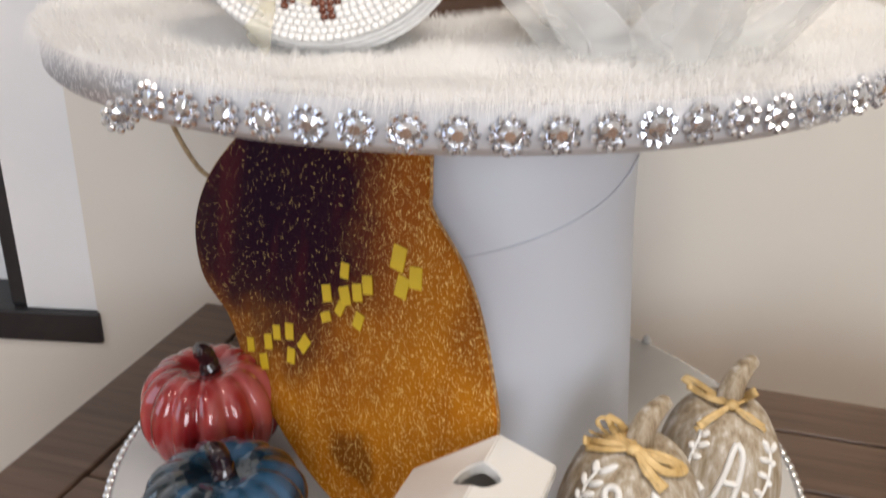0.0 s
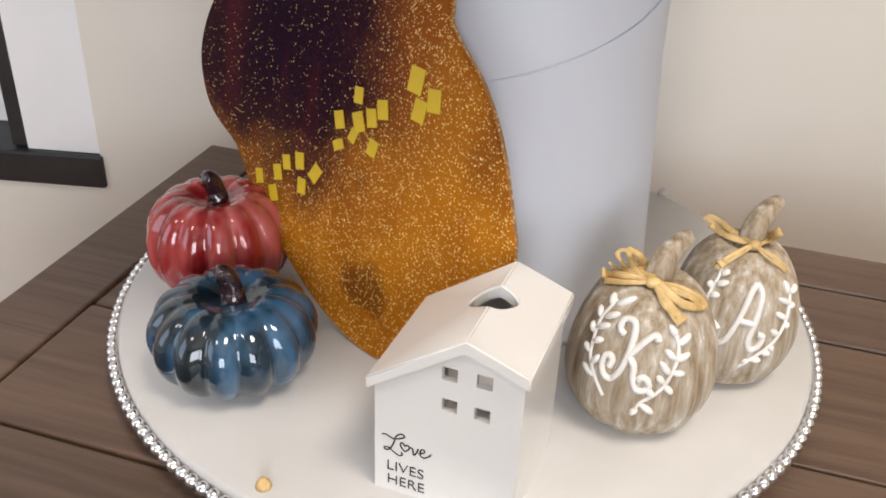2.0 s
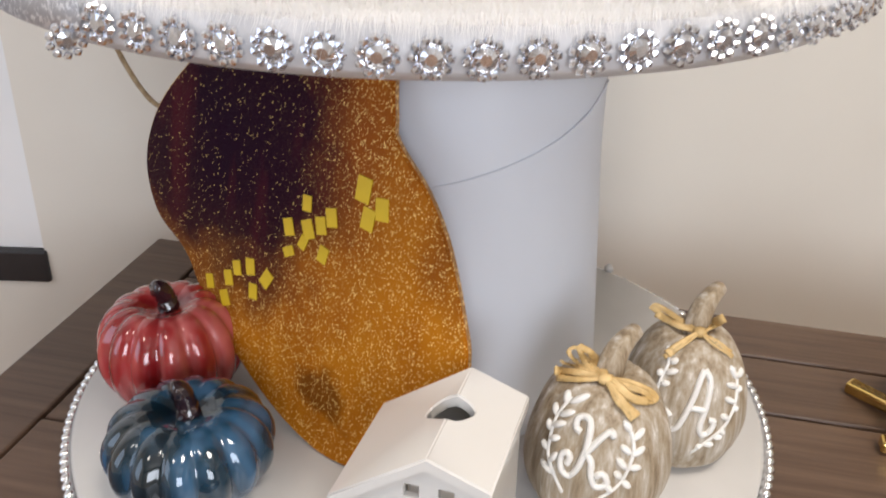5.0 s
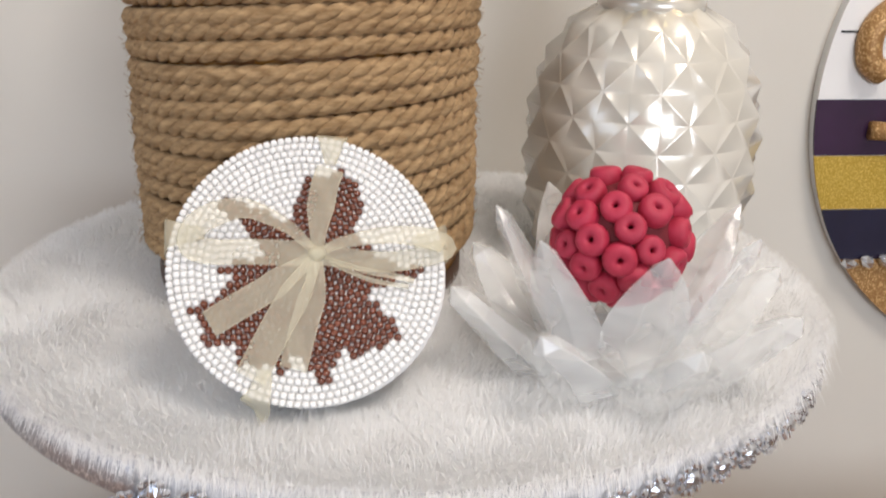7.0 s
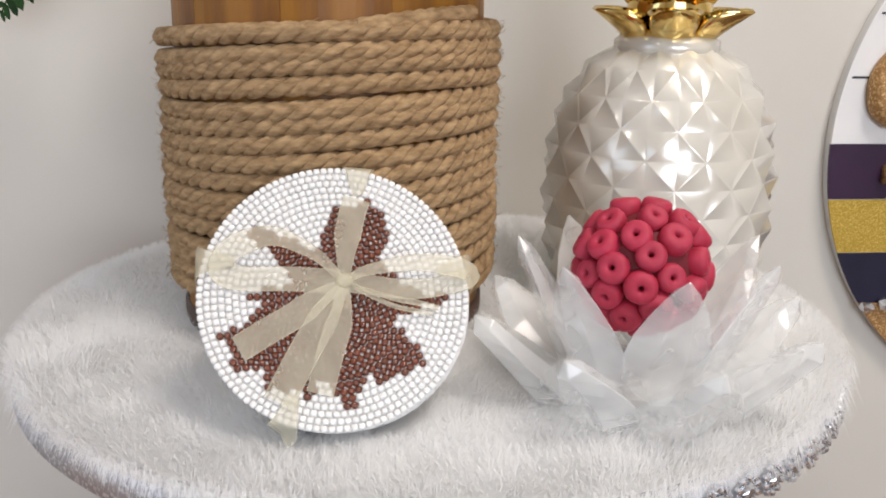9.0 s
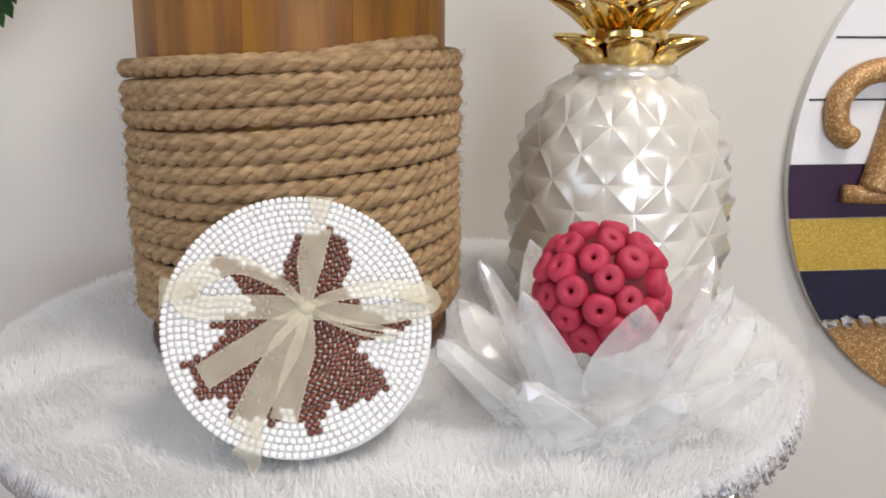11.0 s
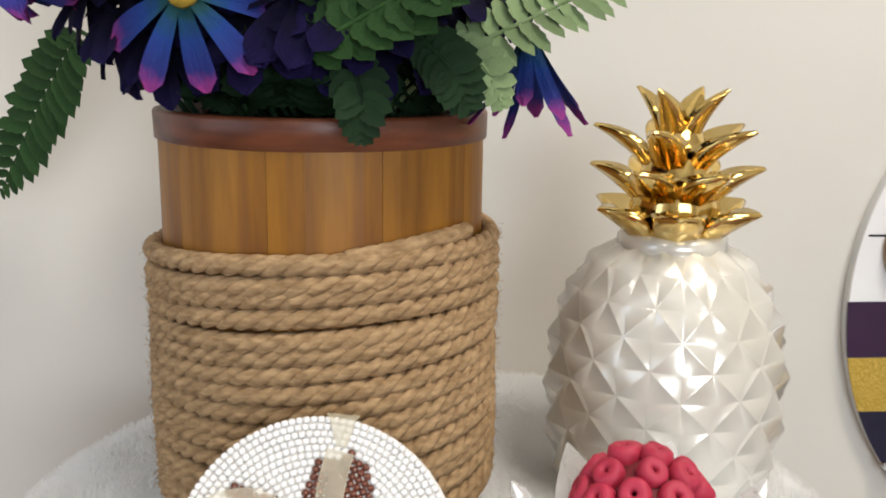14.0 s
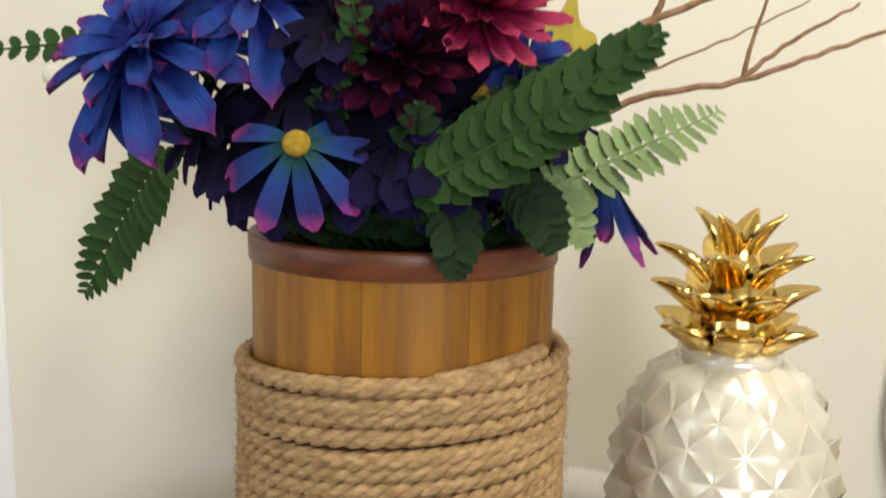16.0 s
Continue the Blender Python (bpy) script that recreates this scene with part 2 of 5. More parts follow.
_t.links.new(_w.outputs["Fac"], _r.inputs["Fac"])
_x, _m = _t.nodes.new("ShaderNodeBsdfTransparent"), _t.nodes.new("ShaderNodeMixShader")
_t.links.new(_r.outputs["Color"], _m.inputs["Fac"])
_t.links.new(_x.outputs[0], _m.inputs[1])
_t.links.new(_b.outputs[0], _m.inputs[2])
_t.links.new(_m.outputs[0], _t.nodes["Material Output"].inputs["Surface"])

FUR, _t, _b = nodes_of("white_faux_fur")
_n = noise_node(_t, 25, 3)
_r = ramp_node(_t, [(0.3, (0.955, 0.95, 0.94)), (0.7, (0.98, 0.977, 0.97))])
_t.links.new(_n.outputs["Fac"], _r.inputs["Fac"])
_t.links.new(_r.outputs["Color"], _b.inputs["Base Color"])
_b.inputs["Roughness"].default_value = 0.7
_tr, _m = _t.nodes.new("ShaderNodeBsdfTranslucent"), _t.nodes.new("ShaderNodeMixShader")
_tr.inputs["Color"].default_value = (0.98, 0.977, 0.97, 1)
_m.inputs["Fac"].default_value = 0.5
_t.links.new(_b.outputs[0], _m.inputs[1])
_t.links.new(_tr.outputs[0], _m.inputs[2])
_t.links.new(_m.outputs[0], _t.nodes["Material Output"].inputs["Surface"])

# gourd panel: glittered orange below, dark purple blotch above, painted shadow at the foot, dim mark at the right
GOURD, _t, _b = nodes_of("orange_purple_glitter_paint")
_tc = _t.nodes.new("ShaderNodeTexCoord")
_n = noise_node(_t, 26, 4)
_wob = _t.nodes.new("ShaderNodeMix")
_wob.data_type = "VECTOR"
_wob.inputs["Factor"].default_value = 0.05
_t.links.new(_tc.outputs["Object"], _wob.inputs[4])
_t.links.new(_n.outputs["Color"], _wob.inputs[5])


def blot(centre, scale):
    mp = _t.nodes.new("ShaderNodeMapping")
    centre = [c * 0.95 + 0.025 for c in centre]
    mp.inputs["Location"].default_value = [-c * s for c, s in zip(centre, scale)]
    mp.inputs["Scale"].default_value = scale
    ln = _t.nodes.new("ShaderNodeVectorMath")
    ln.operation = "LENGTH"
    _t.links.new(_wob.outputs[1], mp.inputs["Vector"])
    _t.links.new(mp.outputs["Vector"], ln.inputs[0])
    return ln.outputs["Value"]


def mix_col(fac, a, b):
    mx = _t.nodes.new("ShaderNodeMix")
    mx.data_type = "RGBA"
    _t.links.new(fac, mx.inputs["Factor"])
    for k, v in ((6, a), (7, b)):
        if isinstance(v, tuple):
            mx.inputs[k].default_value = (*v, 1)
        else:
            _t.links.new(v, mx.inputs[k])
    return mx.outputs[2]


_s = _t.nodes.new("ShaderNodeSeparateXYZ")
_t.links.new(_wob.outputs[1], _s.inputs[0])
_base = ramp_node(_t, [(0.3, (0.34, 0.1, 0.005)), (0.5, (0.48, 0.165, 0.008)), (0.7, (0.54, 0.2, 0.01))])
_n2 = noise_node(_t, 22, 4, (1.6, 1, 0.5))
_t.links.new(_n2.outputs["Fac"], _base.inputs["Fac"])
_d1 = ramp_node(_t, [(0.0, (1, 1, 1)), (0.6, (0.95, 0.95, 0.95)), (1.0, (0, 0, 0))])
_t.links.new(blot((-0.084, 0.0, 0.125), (12, 0.0, 12)), _d1.inputs["Fac"])
_d2 = ramp_node(_t, [(0.2, (1, 1, 1)), (1.0, (0, 0, 0))])
_t.links.new(blot((-0.07, 0.0, 0.14), (8.5, 0.0, 10)), _d2.inputs["Fac"])
# shadow near the panel's foot, put into the colour
_d3 = ramp_node(_t, [(0.5, (0.75, 0.75, 0.75)), (1.0, (0, 0, 0))])
_t.links.new(blot((-0.01, 0.0, 0.026), (52, 0.0, 75)), _d3.inputs["Fac"])
_d4 = ramp_node(_t, [(0.0, (0.7, 0.7, 0.7)), (1.0, (0, 0, 0))])
_t.links.new(blot((0.05, 0.0, 0.112), (55, 0.0, 34)), _d4.inputs["Fac"])
_c = mix_col(_d2.outputs["Color"], _base.outputs["Color"], (0.15, 0.02, 0.012))
_c = mix_col(_d1.outputs["Color"], _c, (0.012, 0.001, 0.011))
_n3 = noise_node(_t, 30, 4, (1.6, 1, 0.4))
_d5 = ramp_node(_t, [(0.5, (0, 0, 0)), (0.7, (0.75, 0.75, 0.75))])
_t.links.new(_n3.outputs["Fac"], _d5.inputs["Fac"])
_c = mix_col(_d5.outputs["Color"], _c, mix_col(_d1.outputs["Color"], _c, (0.075, 0.008, 0.014)))
_c = mix_col(_d3.outputs["Color"], _c, (0.13, 0.038, 0.006))
_c = mix_col(_d4.outputs["Color"], _c, (0.16, 0.04, 0.012))
_v = _t.nodes.new("ShaderNodeTexVoronoi")
_v.inputs["Scale"].default_value = 1450
_t.links.new(_tc.outputs["Object"], _v.inputs["Vector"])
_sc = _t.nodes.new("ShaderNodeSeparateColor")
_t.links.new(_v.outputs["Color"], _sc.inputs["Color"])
_g = ramp_node(_t, [(0.7, (0, 0, 0)), (0.8, (0.4, 0.4, 0.4)), (0.96, (1, 1, 1))])
_near, _fleck = _t.nodes.new("ShaderNodeMath"), _t.nodes.new("ShaderNodeMath")
_near.operation, _fleck.operation = "LESS_THAN", "MULTIPLY"
_near.inputs[1].default_value = 0.5
_t.links.new(_v.outputs["Distance"], _near.inputs[0])
_t.links.new(_near.outputs[0], _fleck.inputs[0])
_t.links.new(_sc.outputs["Red"], _fleck.inputs[1])
_t.links.new(_fleck.outputs[0], _g.inputs["Fac"])
_thin = _t.nodes.new("ShaderNodeMix")
_thin.data_type = "RGBA"
_t.links.new(_d1.outputs["Color"], _thin.inputs["Factor"])
_t.links.new(_g.outputs["Color"], _thin.inputs[6])
_g2 = ramp_node(_t, [(0.955, (0, 0, 0)), (0.98, (0.8, 0.8, 0.8))])
_t.links.new(_fleck.outputs[0], _g2.inputs["Fac"])
_t.links.new(_g2.outputs["Color"], _thin.inputs[7])
_c = mix_col(_thin.outputs[2], _c, (1.0, 0.7, 0.24))
_t.links.new(_c, _b.inputs["Base Color"])
_b.inputs["Roughness"].default_value, _b.inputs["Metallic"].default_value = 0.4, 0.0
_b.inputs["Specular IOR Level"].default_value = 0.06
bump_to(_t, _b, _sc.outputs["Green"], 0.8, 0.0005)


# ---- builders ----
I4 = Matrix.Identity(4)


def mesh_of(name, bm, material, smooth=True):
    bmesh.ops.recalc_face_normals(bm, faces=bm.faces)
    me = bpy.data.meshes.new(name)
    bm.to_mesh(me)
    bm.free()
    if smooth:
        me.polygons.foreach_set("use_smooth", [True] * len(me.polygons))
    me.materials.append(material)
    return me


def part(name, bm, material, parent, label="", m=I4, smooth=True):
    ob = new(name, mesh_of(name, bm, material, smooth) if isinstance(bm, bmesh.types.BMesh) else bm)
    ob.parent = parent
    ob.matrix_basis = m
    if label:
        ob["label"] = label
    return ob


def thing(name, label, category, m=I4, group="", kind=""):
    ob = new(name)
    ob.empty_display_size = 0.02
    ob.matrix_basis = m
    return tagged(ob, label, category, group, kind)


def box(bm, x0, x1, y0, y1, z0, z1, bevel=0.0, m=I4):
    r = bmesh.ops.create_cube(bm, size=1, matrix=m @ Matrix.Translation(((x0 + x1) / 2, (y0 + y1) / 2, (z0 + z1) / 2)) @ Matrix.Diagonal((x1 - x0, y1 - y0, z1 - z0, 1)))
    if bevel:
        edges = {e for v in r["verts"] for e in v.link_edges}
        bmesh.ops.bevel(bm, geom=list(edges), offset=bevel, segments=2, affect="EDGES", profile=0.5)
    return bm


def boxed(*a, **k):
    return box(bmesh.new(), *a, **k)


def lathe(profile, n=48, wobble=None):
    """A body of revolution from (radius, height) pairs."""
    bm = bmesh.new()
    rings = []
    for r, z in profile:
        if r < 1e-6:
            rings.append([bm.verts.new((0, 0, z))])
        else:
            rings.append([bm.verts.new((r * math.cos(a), r * math.sin(a), z)) for a in (2 * math.pi * i / n for i in range(n))])
    for p, q in zip(rings, rings[1:]):
        for i in range(n):
            j = (i + 1) % n
            ring = [p[i % len(p)], p[j % len(p)], q[j % len(q)], q[i % len(q)]]
            ring = list(dict.fromkeys(ring))
            if len(ring) > 2:
                bm.faces.new(ring)
    return bm


def tube(bm, points, radius, n=8, taper=None, lobes=0, lay=0.0, flat=1.0, up=(0, 0, 1)):
    """A round cord along points; lobes and lay give twisted strands."""
    pts = [Vector(p) for p in points]
    up = Vector(up)
    rings, run = [], 0.0
    for k, p in enumerate(pts):
        d = (pts[min(k + 1, len(pts) - 1)] - pts[max(k - 1, 0)]).normalized()
        if k:
            run += (p - pts[k - 1]).length
        side = d.cross(up)
        side = side.normalized() if side.length > 1e-3 else Vector((1, 0, 0))
        top = side.cross(d)
        r = radius * (taper[0] + (taper[1] - taper[0]) * k / (len(pts) - 1) if taper else 1)
        ring = []
        for i in range(n):
            a = 2 * math.pi * i / n
            rr = r * (0.78 + 0.26 * abs(math.sin(lobes * 0.5 * (a - 2 * math.pi * run / lay))) ** 0.6) if lobes else r
            ring.append(bm.verts.new(p + side * (rr * math.cos(a)) + top * (rr * flat * math.sin(a))))
        rings.append(ring)
    for p, q in zip(rings, rings[1:]):
        for i in range(n):
            bm.faces.new((p[i], p[(i + 1) % n], q[(i + 1) % n], q[i]))
    bm.faces.new(rings[0])
    bm.faces.new(rings[-1])
    return bm


def twisted(points, radius, strands, lay):
    """A laid rope: each strand winds round the common axis."""
    pts = [Vector(p) for p in points]
    up = Vector((0, 0, 1))
    ways = [[] for _ in range(strands)]
    run = 0.0
    for k, p in enumerate(pts):
        d = (pts[min(k + 1, len(pts) - 1)] - pts[max(k - 1, 0)]).normalized()
        if k:
            run += (p - pts[k - 1]).length
        side = d.cross(up).normalized()
        top = side.cross(d)
        for s in range(strands):
            a = 2 * math.pi * (run / lay + s / strands)
            ways[s].append(p + (side * math.cos(a) + top * math.sin(a)) * radius * 0.46)
    bm = bmesh.new()
    for w in ways:
        tube(bm, w, radius * 0.62, 6)
    return bm


def spline(ctrl, steps=8, closed=False):
    """Points of a smooth curve through the controls."""
    c = [Vector(p) for p in ctrl]
    n = len(c)
    out = []
    for i in range(n if closed else n - 1):
        if closed:
            p0, p1, p2, p3 = c[(i - 1) % n], c[i], c[(i + 1) % n], c[(i + 2) % n]
        else:
            p0, p1, p2, p3 = c[max(i - 1, 0)], c[i], c[i + 1], c[min(i + 2, n - 1)]
        for k in range(steps):
            t = k / steps
            out.append(0.5 * (2 * p1 + (p2 - p0) * t + (2 * p0 - 5 * p1 + 4 * p2 - p3) * t * t + (3 * p1 - p0 - 3 * p2 + p3) * t ** 3))
    if not closed:
        out.append(c[-1])
    return out


def slab(outline, thick, bevel=0.0):
    """A flat board from an outline in x, z; its face lies at y = 0, its back at +thick."""
    bm = bmesh.new()
    f = bm.faces.new([bm.verts.new((p[0], 0, p[1])) for p in outline])
    r = bmesh.ops.extrude_face_region(bm, geom=[f])
    bmesh.ops.translate(bm, verts=[v for v in r["geom"] if isinstance(v, bmesh.types.BMVert)], vec=(0, thick, 0))
    if bevel:
        rim = [e for e in bm.edges if len(e.link_faces) == 2 and abs(e.calc_face_angle(0)) > 1.0 and abs(e.verts[0].co.y - e.verts[1].co.y) < 1e-6]
        bmesh.ops.bevel(bm, geom=rim, offset=bevel, segments=2, affect="EDGES")
    return bm


def frame_of(origin, right, up):
    """A pose with x along right, z along up."""
    r, u = Vector(right).normalized(), Vector(up).normalized()
    y = u.cross(r)
    return Matrix(((r.x, y.x, u.x, origin[0]), (r.y, y.y, u.y, origin[1]), (r.z, y.z, u.z, origin[2]), (0, 0, 0, 1)))


def text_mesh(body, size, material, thin=0.0, depth=0.00015):
    cu = bpy.data.curves.new("lettering", "FONT")
    cu.body, cu.size, cu.offset, cu.extrude = body, size, -thin, depth
    ob = bpy.data.objects.new("lettering", cu)
    scene.collection.objects.link(ob)
    bpy.context.view_layer.update()
    me = bpy.data.meshes.new_from_object(ob.evaluated_get(bpy.context.evaluated_depsgraph_get()))
    bpy.data.objects.remove(ob)
    me.materials.clear()
    me.materials.append(material)
    return me


# ---- the room ----
WY, SILL, TOP = 0.62, 0.70, 2.45
WL, WR = -1.15, -0.297


def structure(name, bm, material, label, smooth=False):
    ob = new(name, mesh_of(name, bm, material, smooth))
    return tagged(ob, label, kind="structure")


structure("floor", boxed(-1.8, 2.4, -2.6, 0.9, -0.05, 0), FLOOR, "brown wooden floor under the table")
structure("ceiling", boxed(-1.8, 2.4, -2.6, 0.9, TOP, TOP + 0.05), CEIL, "plain off-white ceiling")
_w = boxed(WR, 2.3, WY, WY + 0.15, 0, TOP)
box(_w, -1.7, WL, WY, WY + 0.15, 0, TOP)
box(_w, WL, WR, WY, WY + 0.15, 0, SILL - 0.028)
box(_w, WL, WR, WY, WY + 0.15, 1.95, TOP)
structure("wall_north", _w, WALL, "cream painted wall with a window opening")
structure("wall_east", boxed(2.3, 2.4, -2.5, WY + 0.15, 0, TOP), WALL, "plain cream wall")
# unseen wall, its opening added for the fill light
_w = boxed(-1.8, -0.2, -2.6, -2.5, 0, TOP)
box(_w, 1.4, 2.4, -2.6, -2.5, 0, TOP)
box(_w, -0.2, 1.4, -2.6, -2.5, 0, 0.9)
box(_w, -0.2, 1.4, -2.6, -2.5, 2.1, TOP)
structure("wall_south", _w, WALL, "plain cream wall with an unseen opening for daylight")
_w = boxed(-1.8, -1.7, -2.5, -1.1, 0, TOP)
box(_w, -1.8, -1.7, 0.0, WY + 0.15, 0, TOP)
box(_w, -1.8, -1.7, -1.1, 0.0, 0, 0.8)
box(_w, -1.8, -1.7, -1.1, 0.0, 2.1, TOP)
structure("wall_west", _w, WALL, "plain cream wall with an unseen opening for daylight")

window = thing("window_1", "black-framed window with white jamb and dark sill", "window", kind="structure")
part("window_sill", boxed(WL - 0.03, WR + 0.002, WY - 0.004, WY + 0.12, SILL - 0.027, SILL, bevel=0.002), BLACK, window, "black painted sill", smooth=False)
part("jamb", boxed(WR - 0.058, WR - 0.0005, WY + 0.002, WY + 0.12, SILL + 0.0005, 1.949), WHITEPAINT, window, "white painted jamb", smooth=False)
part("window_frame", boxed(WR - 0.072, WR - 0.058, WY + 0.004, WY + 0.1, SILL + 0.0005, 1.949, bevel=0.002), BLACK, window, "black upright", smooth=False)
part("pane", boxed(WL + 0.001, WR - 0.076, WY + 0.05, WY + 0.056, SILL + 0.0005, 1.949), WHITEPAINT, window, "closed white shade", smooth=False)
part("window_frame", boxed(WL + 0.001, WR - 0.076, WY + 0.012, WY + 0.05, SILL + 0.095, SILL + 0.112, bevel=0.002), BLACK, window, "black rail", smooth=False)

hook = thing("wall_hook", "small clear round hook stuck on the wall", "hook", pose(-0.262, WY, 1.223, 90))
part("disc", lathe([(0, 0), (0.0055, 0), (0.0055, 0.0008), (0.0045, 0.0014), (0, 0.0016)], 24), WALL, hook)

bench = thing("wooden_bench", "orange-brown wooden bench under the window", "bench", pose(-0.75, 0.45, 0))
part("seat", boxed(-0.42, 0.33, -0.2, 0.13, 0.53, 0.56, bevel=0.004), FLOOR, bench, smooth=False)
for _x in (-0.38, 0.29):
    for _y in (-0.17, 0.1):
        part("leg", boxed(_x - 0.02, _x + 0.02, _y - 0.02, _y + 0.02, 0, 0.53, bevel=0.003), FLOOR, bench, smooth=False)

# ---- table: planks along its length, a board across its end ----
TZ = 0.75
TM = pose(0, 0, 0, 0, 0, -12)
table = thing("table", "dark stained plank-top wooden table with a cross board at its end", "table", TM)
U0, V1, V0 = -0.2915, 0.4985, 0.046
GAPS = (V1, 0.4572, 0.4073, 0.3135, 0.2293, 0.139, V0)
part("apron", boxed(U0 + 0.03, 1.0, V0 + 0.03, V1 - 0.03, TZ - 0.1, TZ - 0.026), DARKGAP, table, smooth=False)
part("end_board", boxed(U0, -0.2515, V0, V1, TZ - 0.024, TZ, bevel=0.0012), TABLE, table, smooth=False)
for k, (v1, v0) in enumerate(zip(GAPS, GAPS[1:])):
    part("plank", boxed(0, 1.28, v0 - v1 + 0.0009, -0.0009, -0.024, 0, bevel=0.0012), TABLE, table, m=pose(-0.2498, v1, TZ - 0.0004 * (k % 3)), smooth=False)
part("underlay", boxed(U0 + 0.002, 1.02, V0 + 0.002, V1 - 0.002, TZ - 0.026, TZ - 0.0035), DARKGAP, table, "dark gaps", smooth=False)
for _u in (U0 + 0.06, 0.95):
    for _v in (V0 + 0.06, V1 - 0.06):
        part("leg", boxed(_u - 0.03, _u + 0.03, _v - 0.03, _v + 0.03, 0, TZ - 0.026, bevel=0.004), TABLE, table, smooth=False)

# ---- lower round board with its bead edging ----
PZ, PC, PR = 0.762, (-0.0005, 0.3806), 0.1609
plate = thing("round_board", "white painted round board edged with silver beads on the table", "tray", pose(*PC, TZ))
part("board", lathe([(0, 0.0002), (PR - 0.002, 0.0002), (PR - 0.0003, 0.002), (PR - 0.0003, 0.010), (PR - 0.002, 0.012), (0, 0.012)], 128), PLATE, plate)
_bm = bmesh.new()
bmesh.ops.create_icosphere(_bm, subdivisions=2, radius=0.0029)
_bead = mesh_of("bead", _bm, SILVER)
NB = 178
for i in range(NB):
    a = 2 * math.pi * i / NB
    part("bead", _bead, None, plate, m=pose((PR + 0.0022) * math.cos(a), (PR + 0.0022) * math.sin(a), 0.0072 + 0.0004 * math.sin(7 * a)))
for _x, _y, _a in ((-0.0622, 0.24, 55), (0.1075, 0.5, 10)):
    nub = thing("glue_nub", "small dried glue nub on the board", "glue", pose(_x, _y, PZ, 0, 0, _a))
    part("drop", lathe([(0, 0), (0.003, 0), (0.0026, 0.002), (0.0012, 0.004), (0, 0.0043)], 10), RAFFIA if _y < 0.3 else PLATE, nub)

# ---- upturned pail that carries the upper tray ----
FZ = 0.948
pail = thing("pail", "pale grey metal pail standing upside down on the white board", "pail", pose(0.019, 0.4015, PZ))
part("wall", lathe([(0, 0), (0.066, 0), (0.067, 0.0012), (0.067, 0.003), (0.066, 0.004), (0.0585, 0.12), (0.0575, FZ - PZ - 0.003), (0.0565, FZ - PZ), (0, FZ - PZ)], 72), BUCKET, pail)
part("handle", tube(bmesh.new(), [(0.0589 * math.sin(a), -0.0589 * math.cos(a), 0.123 + 0.0235 * (a / 1.2) + 0.004 * (a / 1.2) ** 2) for a in (k * 0.08 - 0.9 for k in range(28))], 0.00045, 6), BUCKET, pail, "thin wire seam")

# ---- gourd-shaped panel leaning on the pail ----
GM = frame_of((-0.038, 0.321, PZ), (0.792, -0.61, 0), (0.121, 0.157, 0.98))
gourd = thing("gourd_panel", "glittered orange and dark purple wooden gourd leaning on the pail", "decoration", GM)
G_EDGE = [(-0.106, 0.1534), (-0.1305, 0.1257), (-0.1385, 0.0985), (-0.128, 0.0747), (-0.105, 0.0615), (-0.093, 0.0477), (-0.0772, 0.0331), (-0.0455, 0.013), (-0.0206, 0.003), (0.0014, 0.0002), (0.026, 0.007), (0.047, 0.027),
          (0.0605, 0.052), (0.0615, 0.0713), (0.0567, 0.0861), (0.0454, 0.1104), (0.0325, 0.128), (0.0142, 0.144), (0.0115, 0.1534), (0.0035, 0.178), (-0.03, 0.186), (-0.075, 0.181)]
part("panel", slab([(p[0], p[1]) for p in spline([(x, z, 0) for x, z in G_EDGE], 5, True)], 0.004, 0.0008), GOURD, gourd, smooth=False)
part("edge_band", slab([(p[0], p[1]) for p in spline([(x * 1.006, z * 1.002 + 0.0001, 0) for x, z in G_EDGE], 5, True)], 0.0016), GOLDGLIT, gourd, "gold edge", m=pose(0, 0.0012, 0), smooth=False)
_chip = mesh_of("chip", boxed(-0.0029, 0.0029, -0.0006, 0, -0.0038, 0.0038, bevel=0.0002), CHIP, False)
for x, z, s, a in ((0.002, 0.1216, 1.35, 4), (0.0125, 0.1163, 1.2, -8), (0.006, 0.1106, 1.2, 6), (-0.0275, 0.1075, 0.9, -4), (-0.0131, 0.1055, 1.05, -14), (-0.0185, 0.1005, 1.0, -16), (-0.0255, 0.0968, 1.1, -24), (-0.0368, 0.0945, 1.0, -20), (-0.0355, 0.084, 0.8, 62),
                    (-0.0157, 0.0888, 0.95, 12), (-0.0276, 0.0904, 0.8, 22), (-0.0668, 0.0659, 0.9, -16), (-0.0582, 0.0693, 1.0, -12), (-0.072, 0.0595, 0.95, -18), (-0.0474, 0.0671, 1.05, 30), (-0.0552, 0.0586, 0.95, -6), (-0.0735, 0.049, 1.0, -24), (-0.0845, 0.0535, 0.9, -18)):
    part("chip", _chip, None, gourd, m=pose(x, -0.0002, z, 0, a, 0) @ Matrix.Diagonal((s * 0.95, 1, s, 1)))
loop = thing("twine_loop", "brown twine loop hanging behind the gourd panel", "twine", pose(-0.136, 0.432, 0.89))
part("cord", tube(bmesh.new(), spline([(0.02, 0.0, -0.012), (0.004, 0, -0.008), (-0.008, 0, 0.012), (-0.012, 0, 0.03), (-0.006, 0, 0.05), (0.004, 0, 0.062)], 8), 0.0013, 8, lobes=2, lay=0.008), TWINE, loop)


